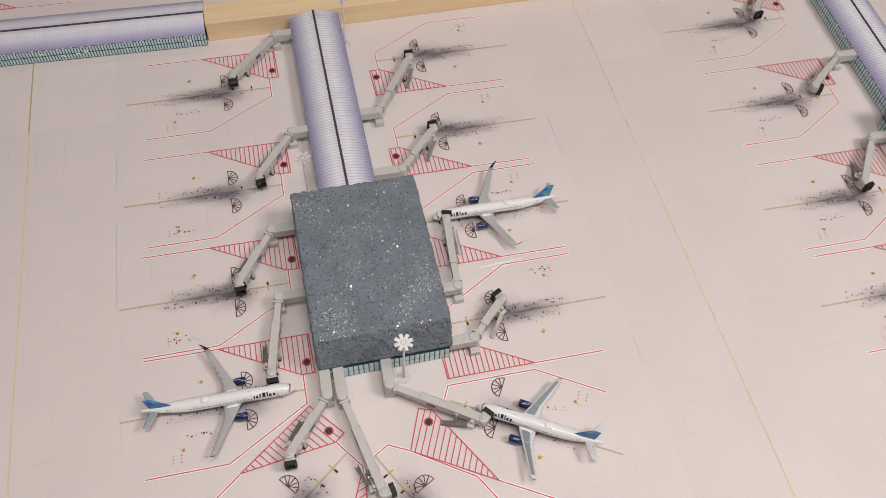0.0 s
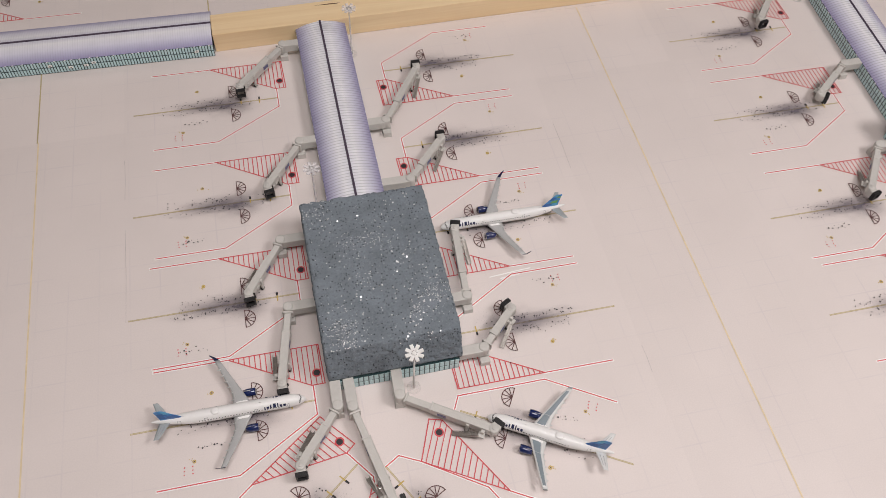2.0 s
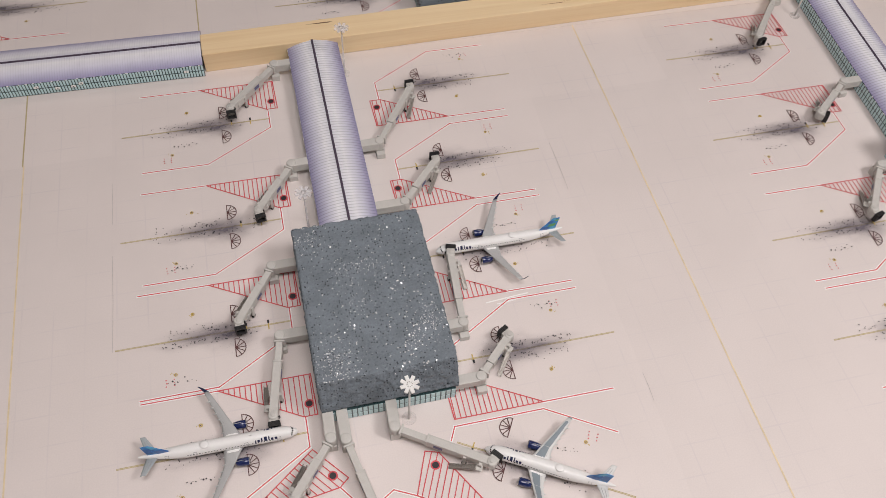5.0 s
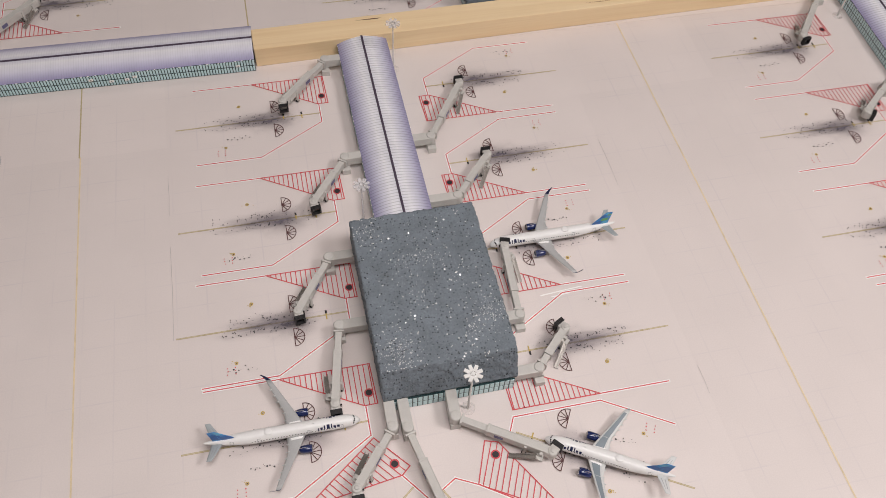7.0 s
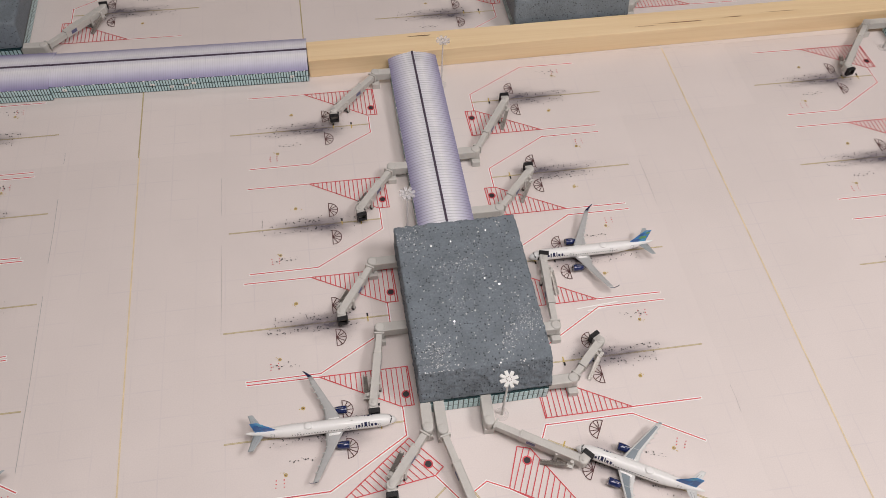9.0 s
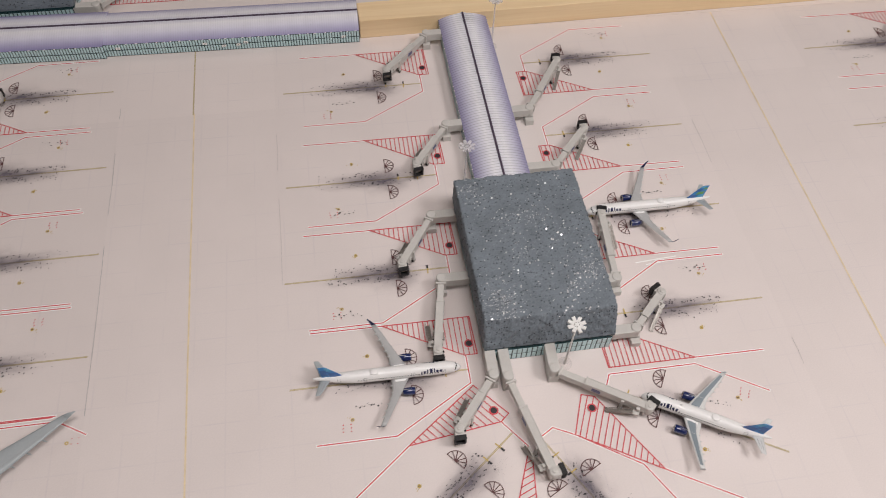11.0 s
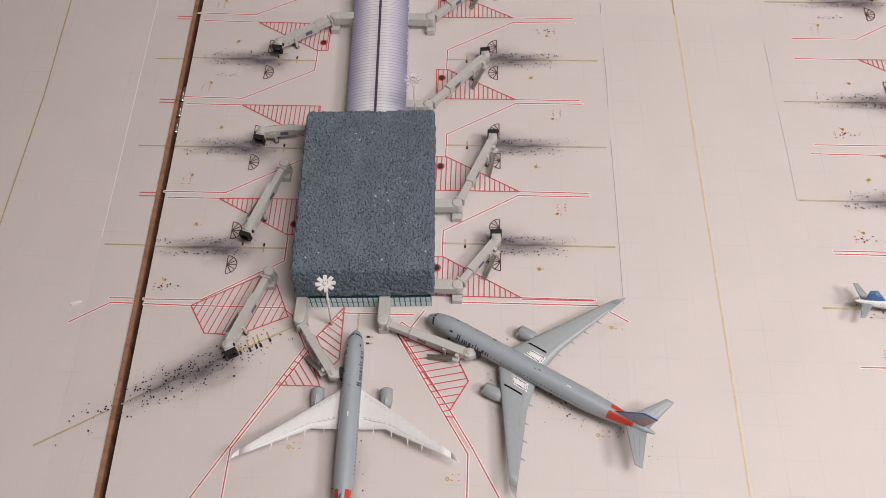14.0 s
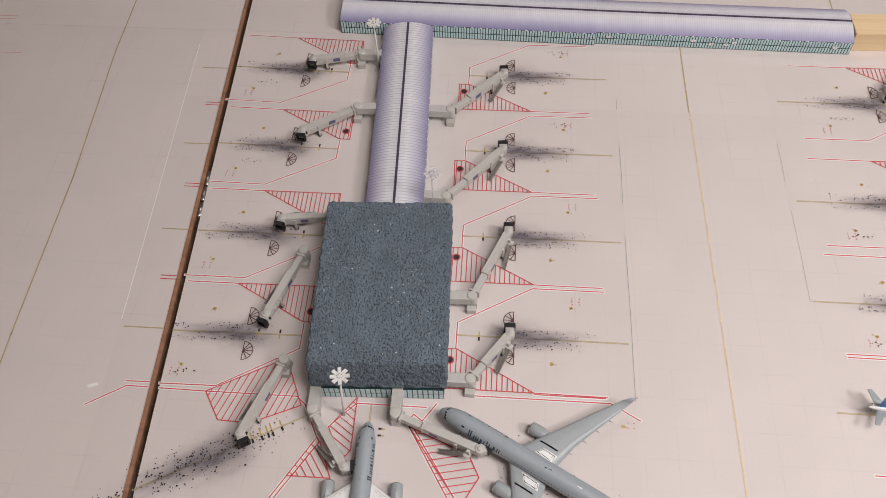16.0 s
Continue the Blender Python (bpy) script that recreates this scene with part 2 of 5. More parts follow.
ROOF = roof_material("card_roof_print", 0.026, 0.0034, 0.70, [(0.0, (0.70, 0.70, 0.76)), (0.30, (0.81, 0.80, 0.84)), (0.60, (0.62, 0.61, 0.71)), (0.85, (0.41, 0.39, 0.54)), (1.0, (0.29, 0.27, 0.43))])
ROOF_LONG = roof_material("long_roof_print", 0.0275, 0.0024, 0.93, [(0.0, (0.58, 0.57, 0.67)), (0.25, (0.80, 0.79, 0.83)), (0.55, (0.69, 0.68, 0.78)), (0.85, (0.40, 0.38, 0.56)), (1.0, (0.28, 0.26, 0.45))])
RIDGE = mat("dark_ridge_print", (0.07, 0.05, 0.08), 0.5, vary=0.2)
CARD = mat("grey_card", (0.30, 0.31, 0.33), 0.6, vary=0.1)
MULLION = mat("dark_teal_print", (0.018, 0.050, 0.055), 0.35, vary=0.2)
PANE = mat("pale_teal_pane", (0.55, 0.73, 0.75), 0.22, vary=0.18, scale=150)
BRIDGE = mat("cast_grey_metal", (0.56, 0.54, 0.51), 0.42, vary=0.07, scale=200, bump=0.15)
STAIR_METAL = mat("dull_stair_metal", (0.30, 0.275, 0.25), 0.38, 0.35, vary=0.25, scale=400)
BRIDGE_DARK = mat("weathered_grey_metal", (0.27, 0.25, 0.23), 0.5, vary=0.2)
RUBBER = mat("black_bellows", (0.018, 0.017, 0.018), 0.5, vary=0.3)
NAVY_SIGN = mat("blue_grey_print", (0.12, 0.13, 0.24), 0.5)
MAST = mat("white_plastic", (0.80, 0.79, 0.77), 0.4, vary=0.05)
CLEAR = bpy.data.materials.new("clear_plastic")
CLEAR.use_nodes = True
_b = CLEAR.node_tree.nodes["Principled BSDF"]
_b.inputs["Base Color"].default_value, _b.inputs["Roughness"].default_value, _b.inputs["Alpha"].default_value = (0.95, 0.94, 0.93, 1), 0.15, 0.12
GHOST = bpy.data.materials.new("milky_plastic")
GHOST.use_nodes = True
_b = GHOST.node_tree.nodes["Principled BSDF"]
_b.inputs["Base Color"].default_value, _b.inputs["Roughness"].default_value, _b.inputs["Alpha"].default_value = (0.80, 0.78, 0.80, 1), 0.25, 0.42
PINE = wood_material("pine_plank", (0.91, 0.71, 0.45), (0.82, 0.60, 0.35))
LIP_WOOD = wood_material("red_brown_board_lip", (0.42, 0.22, 0.135), (0.27, 0.13, 0.075))
EDGE_WOOD = wood_material("brown_board_edge", (0.27, 0.15, 0.09), (0.12, 0.06, 0.035))
STEEL = mat("hinge_steel", (0.55, 0.54, 0.53), 0.25, 1.0, vary=0.1)
WHITE_PAINT = mat("white_airframe", (0.82, 0.81, 0.80), 0.36, vary=0.03, coat=0.15)
GREY_PAINT = mat("silver_grey_airframe", (0.385, 0.43, 0.465), 0.42, 0.1, vary=0.05, coat=0.1)
WING_GREY = mat("grey_wing", (0.375, 0.405, 0.42), 0.38, vary=0.06)
WING_INSET = mat("slate_wing_panel", (0.22, 0.26, 0.29), 0.38, vary=0.06)
WING_WHITE = mat("white_wing", (0.86, 0.85, 0.84), 0.3, vary=0.04)
NAVY = mat("navy_nacelle", (0.012, 0.022, 0.095), 0.2, vary=0.1, coat=0.6)
TITLE_NAVY = mat("navy_print", (0.012, 0.018, 0.07), 0.4)
TITLE_GREY = mat("slate_print", (0.05, 0.07, 0.10), 0.4)
GLASS_DARK = mat("black_glazing", (0.008, 0.009, 0.012), 0.15)
JOINT_GREY = mat("pale_joint_shadow", (0.50, 0.46, 0.45), 0.6, vary=0.2)
LINE_GREY = mat("grey_panel_line", (0.33, 0.33, 0.34), 0.5)
BRIGHT = mat("polished_lip", (0.72, 0.72, 0.73), 0.18, 0.9)
CYAN = mat("sky_blue_print", (0.10, 0.42, 0.66), 0.3, vary=0.2)
LIGHT_WING = mat("light_grey_wing", (0.64, 0.64, 0.63), 0.34, vary=0.05)
WING_PALE = mat("pale_grey_wing", (0.43, 0.43, 0.43), 0.36, vary=0.06)
BLUE_A = mat("bright_blue_print", (0.04, 0.25, 0.60), 0.3, vary=0.25, scale=260)
BLUE_B = mat("deep_blue_print", (0.03, 0.14, 0.43), 0.3, vary=0.2)
GREEN = mat("lime_green_print", (0.16, 0.42, 0.12), 0.3)
RED_TAIL = mat("tail_red_print", (0.58, 0.06, 0.035), 0.3)
TAIL_WHITE = mat("tail_white_print", (0.62, 0.60, 0.62), 0.3)
TYRE = mat("black_tyre", (0.02, 0.02, 0.02), 0.6)
WALL_PAINT = mat("cream_wall_paint", (0.70, 0.66, 0.60), 0.7, vary=0.03, scale=4, fine=200)
CARPET = mat("brown_carpet", (0.22, 0.17, 0.13), 0.9, vary=0.2, scale=20, fine=600)

# ---- building tools ----


def mesh(name, verts, faces, material, smooth=False):
    me = bpy.data.meshes.new(name)
    me.from_pydata([tuple(v) for v in verts], [], faces)
    me.materials.append(material)
    if smooth:
        me.polygons.foreach_set("use_smooth", [True] * len(me.polygons))
    me.update()
    return me


def part(name, data, parent, label="", at=None, kind=""):
    ob = new(name, data)
    ob.parent = parent
    if at is not None:
        ob.matrix_basis = at
    if label or kind:
        tagged(ob, label, kind=kind)
    return ob


def thing(name, at, label, category, group="", kind=""):
    ob = new(name)
    ob.empty_display_size = 0.01
    ob.matrix_basis = at
    return tagged(ob, label, category, group, kind)


def finish(bm, name, material, smooth=False, bevel=0.0, segments=2):
    if bevel:
        bmesh.ops.bevel(bm, geom=bm.edges[:], offset=bevel, segments=segments, affect="EDGES", profile=0.6, clamp_overlap=True)
    bmesh.ops.recalc_face_normals(bm, faces=bm.faces[:])
    me = bpy.data.meshes.new(name)
    bm.to_mesh(me)
    bm.free()
    me.materials.append(material)
    if smooth:
        me.polygons.foreach_set("use_smooth", [True] * len(me.polygons))
    return me


def box(name, x0, x1, y0, y1, z0, z1, material, bevel=0.0, turn=None, taper=0.0):
    bm = bmesh.new()
    v = bmesh.ops.create_cube(bm, size=1)["verts"]
    for a in v:
        k = 1 - taper if a.co.z > 0 else 1
        a.co = Vector(((x0 + x1) / 2 + a.co.x * (x1 - x0) * k, (y0 + y1) / 2 + a.co.y * (y1 - y0) * k, z0 if a.co.z < 0 else z1))
    if turn is not None:
        bm.transform(turn)
    return finish(bm, name, material, bevel=bevel)


def tube(name, rings, material, sides=16, smooth=True, caps=True):
    """A lathe along z: rings of (z, radius)."""
    verts, faces = [], []
    for z, r in rings:
        for i in range(sides):
            a = 2 * math.pi * i / sides
            verts.append((r * math.cos(a), r * math.sin(a), z))
    for k in range(len(rings) - 1):
        for i in range(sides):
            j = (i + 1) % sides
            faces.append((k * sides + i, k * sides + j, (k + 1) * sides + j, (k + 1) * sides + i))
    if caps:
        faces.append(tuple(reversed(range(sides))))
        faces.append(tuple((len(rings) - 1) * sides + i for i in range(sides)))
    return mesh(name, verts, faces, material, smooth)


class Flat:
    """Flat printed shapes, collected into one mesh."""

    def __init__(self, z):
        self.v, self.f, self.z = [], [], z

    def poly(self, pts):
        k = len(self.v)
        z = self.z + (len(self.f) % 8) * 1.2e-5  # no two pieces in one plane
        self.v += [(x, y, z) for x, y in pts]
        self.f.append(tuple(range(k, k + len(pts))))

    def line(self, pts, w):
        for (x0, y0), (x1, y1) in zip(pts, pts[1:]):
            d = math.hypot(x1 - x0, y1 - y0) or 1e-9
            ux, uy = (x1 - x0) / d * w / 2, (y1 - y0) / d * w / 2
            x0, y0, x1, y1 = x0 - ux * 0.9, y0 - uy * 0.9, x1 + ux * 0.9, y1 + uy * 0.9
            self.poly([(x0 + uy, y0 - ux), (x1 + uy, y1 - ux), (x1 - uy, y1 + ux), (x0 - uy, y0 + ux)])

    def disc(self, x, y, r, n=12, squash=1.0, turn=0.0):
        pts = []
        for i in range(n):
            a = 2 * math.pi * i / n
            p, q = r * math.cos(a), r * squash * math.sin(a)
            pts.append((x + p * math.cos(turn) - q * math.sin(turn), y + p * math.sin(turn) + q * math.cos(turn)))
        self.poly(pts)

    def ring(self, x, y, r, w, a0=0.0, a1=2 * math.pi, n=14):
        self.line([(x + r * math.cos(a0 + (a1 - a0) * i / n), y + r * math.sin(a0 + (a1 - a0) * i / n)) for i in range(n + 1)], w)

    def hatch(self, pts, turn, gap, w):
        """Outline of a polygon and parallel lines across it at the angle turn."""
        self.line(list(pts) + [pts[0]], w)
        c, s = math.cos(turn), math.sin(turn)
        q = [(x * c + y * s, -x * s + y * c) for x, y in pts]
        lo, hi = min(y for _, y in q), max(y for _, y in q)
        y = lo + gap
        while y < hi - gap * 0.3:
            cuts = sorted(x0 + (y - y0) / (y1 - y0) * (x1 - x0) for (x0, y0), (x1, y1) in zip(q, q[1:] + q[:1]) if (y0 <= y) != (y1 <= y))
            for a, b in zip(cuts[::2], cuts[1::2]):
                self.line([(a * c - y * s, a * s + y * c), (b * c - y * s, b * s + y * c)], w * 0.85)
            y += gap

    def mesh(self, name, material):
        return mesh(name, self.v, self.f, material)

# ---- the room ----
room = box("floor", -3.2, 3.6, -3.4, 3.4, -0.80, -0.75, CARPET)
tagged(new("floor", room), "brown carpet floor under the model table", "floor", kind="structure")
for nm, b in (("wall_north", (-3.2, 3.6, 3.3, 3.4)), ("wall_south", (-3.2, 3.6, -3.4, -3.3)), ("wall_east", (3.5, 3.6, -3.3, 3.3)), ("wall_west", (-3.2, -3.1, -3.3, 3.3))):
    tagged(new(nm, box(nm, *b, -0.75, 1.80, WALL_PAINT)), "plain cream painted room wall", "wall", kind="structure")
tagged(new("ceiling", box("ceiling", -3.2, 3.6, -3.4, 3.4, 1.80, 1.85, WALL_PAINT)), "plain pale ceiling above the table", "ceiling", kind="structure")
for place, size, watts in LAMPS:
    li = bpy.data.lights.new("unseen_lamp", "AREA")
    li.shape, li.size, li.size_y, li.energy, li.color = "RECTANGLE", *size, watts, (1.0, 0.95, 0.94)
    tagged(new("unseen_lamp", li), "unseen rectangular area lamp added above the table", "lamp").matrix_basis = Matrix.Translation(place)

# ---- the boards, sheets and the plank ----


def seam_x(y):
    """The slit between the two boards runs a little askew."""
    return -0.2374 - 0.046 * y


def slab(name, pts, z0, z1, material):
    k = len(pts)
    v = [(x, y, z0) for x, y in pts] + [(x, y, z1) for x, y in pts]
    f = [tuple(reversed(range(k))), tuple(range(k, 2 * k))] + [(i, (i + 1) % k, k + (i + 1) % k, k + i) for i in range(k)]
    return mesh(name, v, f, material)


S, N = -1.05, 1.25
board_e = tagged(new("table_board", slab("table_board", [(seam_x(S) + 0.0020, S), (1.75, S), (1.75, N), (seam_x(N) + 0.0020, N)], -0.04, -0.0008, EDGE_WOOD)), "large wooden table board covered with printed apron paper", "table board", kind="structure")
board_w = tagged(new("table_board", slab("table_board", [(-1.5, S), (seam_x(S) - 0.0022, S), (seam_x(N) - 0.0022, N), (-1.5, N)], -0.04, -0.0008, EDGE_WOOD)), "second wooden table board beyond a dark slit", "table board", kind="structure")
for x in (-1.3, -0.4, 0.2, 1.5):
    for y in (-0.9, 1.1):
        part("table_leg", box("table_leg", x - 0.03, x + 0.03, y - 0.03, y + 0.03, -0.75, -0.04, EDGE_WOOD, 0.003), board_w if x < -0.3 else board_e)
# brown lip of the western board, standing a little above the paper
part("board_lip", slab("board_lip", [(seam_x(S) - 0.0055, S), (seam_x(S) - 0.0020, S), (seam_x(N) - 0.0020, N), (seam_x(N) - 0.0055, N)], -0.0006, 0.0012, LIP_WOOD), board_w, "brown wooden lip along the slit")

g = 0.00001


def sheet(pts):
    tagged(new("paper_sheet", slab("paper_sheet", pts, -0.0006, 0.0, PAPER)), "off-white printed airport apron paper sheet glued on the board", "paper sheet", "apron paper sheets", "structure")


YS = [S, -0.235, 0.383 - 0.10, 0.3835]
for x0, x1 in ((0.1455, 0.2965), (0.2965, 0.7105), (0.7105, 0.862), (0.862, 1.75)):
    for y0, y1 in zip(YS, YS[1:]):
        sheet([(x0 + g, y0 + g), (x1 - g, y0 + g), (x1 - g, y1 - g), (x0 + g, y1 - g)])
for y0, y1 in zip(YS, YS[1:]):
    sheet([(seam_x(y0) + 0.0021, y0 + g), (0.1455 - g, y0 + g), (0.1455 - g, y1 - g), (seam_x(y1) + 0.0021, y1 - g)])
    sheet([(-0.2815 - 0.046 * y0, y0 + g), (seam_x(y0) - 0.0057, y0 + g), (seam_x(y1) - 0.0057, y1 - g), (-0.2815 - 0.046 * y1, y1 - g)])
sheet([(-1.5, S), (-0.2815 - 0.046 * S - g, S), (-0.2815 - 0.046 * 0.3835 - g, 0.3835 - g), (-1.5, 0.3835 - g)])
f_crease = [(-0.2815 - 0.046 * y, y) for y in (0.02, 0.12, 0.25, 0.36)]
sheet([(-1.5, 0.3837), (seam_x(0.3837) - 0.0057, 0.3837), (seam_x(N) - 0.0057, N), (-1.5, N)])
for x0, x1 in ((None, 0.386), (0.386, 0.862), (0.862, 1.75)):
    a, b = (seam_x(0.3837) + 0.0021, seam_x(N) + 0.0021) if x0 is None else (x0 + g, x0 + g)
    sheet([(a, 0.3837), (x1 - g, 0.3837), (x1 - g, N), (b, N)])


def plank():
    bm = bmesh.new()
    bmesh.ops.create_cube(bm, size=1)
    for v in bm.verts:
        v.co = Vector((v.co.x * 1.1705, v.co.y * 0.0315, 0.0115 + v.co.z * 0.023))
    bm.transform(pose(0.975, 0.4070, 0, 0, 0, 1.0))
    ob = tagged(new("pine_plank", finish(bm, "pine_plank", PINE, bevel=0.0012)), "pale knotty pine plank lying across the apron paper", "plank")
    for x, y, l, w in ((0.512, 0.4085, 0.028, 0.0016), (0.808, 0.3985, 0.062, 0.0014), (0.872, 0.4010, 0.026, 0.0011), (0.765, 0.3960, 0.030, 0.0007), (0.93, 0.4045, 0.05, 0.0006)):
        f = Flat(0.02315)
        f.poly([(x - l / 2, y), (x - l * 0.1, y - w * 0.5), (x + l * 0.35, y - w * 0.6), (x + l / 2, y + w * 0.2), (x + l * 0.2, y + w * 0.5)])
        part("knot_streak", f.mesh("knot_streak", LIP_WOOD if x > 0.6 else EDGE_WOOD), ob, "dark knot streak in the grain")


plank()


def hinge(x, y):
    root = thing("board_hinge", pose(x, y, -0.004, 0, 0, 2.9), "small steel hinge barrel set in the slit between the boards", "hinge")
    for k in (-1, 0, 1):
        me = tube("hinge_knuckle", [(-0.0085, 0.0018), (-0.008, 0.0024), (0.008, 0.0024), (0.0085, 0.0018)], STEEL, 12)
        part("hinge_knuckle", me, root, at=pose(0, k * 0.0185, 0.0026, 90))
    part("hinge_leaf", box("hinge_leaf", -0.0035, 0.0035, -0.030, 0.030, -0.0006, 0.0003, STEEL), root)


tagged(new("paper_scrap", slab("paper_scrap", [(-0.293, -0.0425), (-0.2845, -0.0395), (-0.283, -0.0415), (-0.2905, -0.0445)], 0.0, 0.0009, INK_WHITE)), "tiny white paper scrap lying on the western sheet", "scrap")
hinge(seam_x(0.157) + 0.0001, 0.157)

crease = Flat(0.0002)
crease.line(f_crease, 0.0008)
tagged(new("sheet_joint", crease.mesh("sheet_joint", INK_WHITE)), "pale raised edge of an overlapping paper sheet", "joint", "sheet joints", "structure")
# thin dark joints where the sheets gape
for x, y0, y1 in ((0.1455, -0.03, 0.13), (0.1455, 0.165, 0.24), (0.1455, 0.285, 0.30), (0.2965, 0.07, 0.165), (0.2965, 0.20, 0.247), (0.7105, 0.16, 0.22), (0.7105, -0.06, -0.035)):
    f = Flat(0.0002)
    f.line([(x, y0), (x + 0.0005, (y0 + y1) / 2), (x, y1)], 0.00032)
    tagged(new("sheet_joint", f.mesh("sheet_joint", JOINT_GREY if x > 0.2 else LINE_GREY)), "thin dark open joint between two paper sheets", "joint", "sheet joints", "structure")

# pale rubbed streaks on the paper
for pts in ([(0.603, 0.0545), (0.622, 0.0560), (0.640, 0.0572)], [(0.612, 0.0515), (0.628, 0.0528)]):
    f = Flat(0.00018)
    f.line(pts, 0.0011)
    tagged(new("paper_scuff", f.mesh("paper_scuff", INK_WHITE)), "pale rubbed streak on the apron paper", "scuff", "paper scuffs", "structure")

# ---- printed markings ----
LINE, EDGE = 0.0009, 0.0025
GROUPS = {"close": (0.0815, 0.0205), "far": (0.0900, 0.0370)}  # where the black blots lie beside a stand


def markings(name, at, white=(), red=(), hatches=(), ochre=(), bars=(), fans=(), dots=(), marks=(), smudge=None, label="printed red and ochre aircraft stand markings on paper"):
    """One printed stand. hatches: (polygon, angle, gap); bars: (x, y, angle, length); fans: (x, y, angle); smudge: (pose, seed, amount)."""
    root = thing(name, at, label, "stand marking", "printed stand markings", "structure")
    if white:
        f = Flat(0.00012)
        for pts in white:
            f.line(pts, EDGE)
        part("white_edging", f.mesh("white_edging", INK_WHITE), root)
    f = Flat(0.00024)
    for pts in list(white) + list(red):
        f.line(pts, LINE)
    if f.v:
        part("red_line", f.mesh("red_line", INK_RED), root)
    for pts, turn, gap in hatches:
        f = Flat(0.00036)
        f.hatch(pts, radians(turn), gap, 0.0009)
        part("red_hatching", f.mesh("red_hatching", INK_RED), root)
    for pts in ochre:
        f = Flat(0.00022)
        f.line(pts, 0.0014)
        line = part("centre_line", f.mesh("centre_line", INK_OCHRE), root, "ochre centre line")
        f = Flat(0.00034)
        f.line(pts, 0.0004)
        part("pale_core", f.mesh("pale_core", INK_CREAM), line, "pale core of the centre line")
    if bars:
        f, h = Flat(0.00048), Flat(0.00062)
        for x, y, a, l in bars:
            c, s = math.cos(radians(a)), math.sin(radians(a))
            f.line([(x - c * l / 2, y - s * l / 2), (x + c * l / 2, y + s * l / 2)], 0.0010)
            h.line([(x - c * l / 2, y - s * l / 2), (x - c * l / 4, y - s * l / 4)], 0.0016)
        part("stop_bar", f.mesh("stop_bar", INK_YELLOW), root)
        part("stop_number", h.mesh("stop_number", INK_DARK), root)
    for x, y, a in fans:
        f = Flat(0.00048)
        r, a = 0.0082, radians(a)
        f.ring(x, y, r, 0.0007, a - math.pi / 2, a + math.pi / 2)
        f.line([(x - r * math.sin(a), y + r * math.cos(a)), (x + r * math.sin(a), y - r * math.cos(a))], 0.0007)
        for k in (-58, -30, 0, 30, 58):
            b = a + radians(k)
            f.line([(x, y), (x + r * math.cos(b), y + r * math.sin(b))], 0.0007)
        part("engine_fan_symbol", f.mesh("engine_fan_symbol", INK_BROWN), root)
    for x, y in dots:
        f = Flat(0.00048)
        f.disc(x, y, 0.0037, 20)
        part("dot_halo", f.mesh("dot_halo", INK_RED), root, "red ring of the hydrant dot")
        f = Flat(0.00052)
        f.disc(x, y, 0.0026, 18)
        part("dot", f.mesh("dot", INK_DARK), root, "dark hydrant dot")
    for x, y in marks:  # small ochre ring with red corner dots
        f = Flat(0.00033)
        f.ring(x, y, 0.0011, 0.0007, n=8)
        f.disc(x + 0.0024, y - 0.0006, 0.0004, 6)
        part("ochre_ring", f.mesh("ochre_ring", INK_YELLOW), root)
        f = Flat(0.00033)
        for k in range(4):
            f.disc(x + 0.0035 + 0.0045 * (k % 2), y - 0.001 + 0.0042 * (k // 2), 0.00055, 7, 0.7)
        part("red_corner_mark", f.mesh("red_corner_mark", INK_RED), root)
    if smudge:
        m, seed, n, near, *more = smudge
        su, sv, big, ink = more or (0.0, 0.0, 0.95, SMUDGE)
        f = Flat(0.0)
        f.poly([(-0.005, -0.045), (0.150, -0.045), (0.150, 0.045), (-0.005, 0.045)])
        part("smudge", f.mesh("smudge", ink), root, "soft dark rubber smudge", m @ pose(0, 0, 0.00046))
        rnd = random.Random(seed)
        f = Flat(0.00064)
        for _ in range(n):
            if ink is SMUDGE:  # loose rows beside the line
                u, v = rnd.triangular(0.020, 0.122, 0.062), rnd.gauss(rnd.choice((-0.0085, -0.0048, -0.0040, 0.0028, 0.0048, 0.0062)), 0.0012)
            else:
                u, v = rnd.gauss(0.075, su), rnd.gauss(0.0, sv)
            f.disc(u, v, big * rnd.choice((0.0004, 0.00048, 0.0006, 0.0008)), 6, rnd.uniform(0.5, 1), rnd.uniform(0, 3))
        if near in GROUPS:  # a cluster of black blots off the centre line
            gu, gv = GROUPS[near]
            for k in range(10):
                f.disc(gu + (k - 5) * 0.0021 + rnd.gauss(0, 0.0007), gv + rnd.gauss(0, 0.0013), rnd.choice((0.0003, 0.0004, 0.0006, 0.0008)), 7, rnd.uniform(0.6, 1), rnd.uniform(0, 3))
        part("speckles", f.mesh("speckles", INK_DARK), root, "scattered black specks", m, "stuff")
        if near:
            f = Flat(0.00033)
            for k in range(6):
                f.disc(0.0945 + 0.0065 * (k % 2) + rnd.gauss(0, 0.0003), 0.0345 + 0.0028 * (k // 2), 0.00062, 7, rnd.uniform(0.6, 1), rnd.uniform(0, 3))
            part("red_corner_mark", f.mesh("red_corner_mark", INK_RED), root, at=m)
            f = Flat(0.00033)
            f.ring(0.0935, 0.0310, 0.0011, 0.0007, n=8)
            f.ring(0.0775, -0.0222, 0.0012, 0.0008, n=8)
            for k in range(4):
                f.disc(0.096 + rnd.gauss(0, 0.0008), 0.0295 + rnd.gauss(0, 0.0006), 0.00035, 6)
            for k in range(5):
                f.disc(0.0785 + rnd.gauss(0, 0.0017), -0.0215 + rnd.gauss(0, 0.0009), 0.00045, 6)
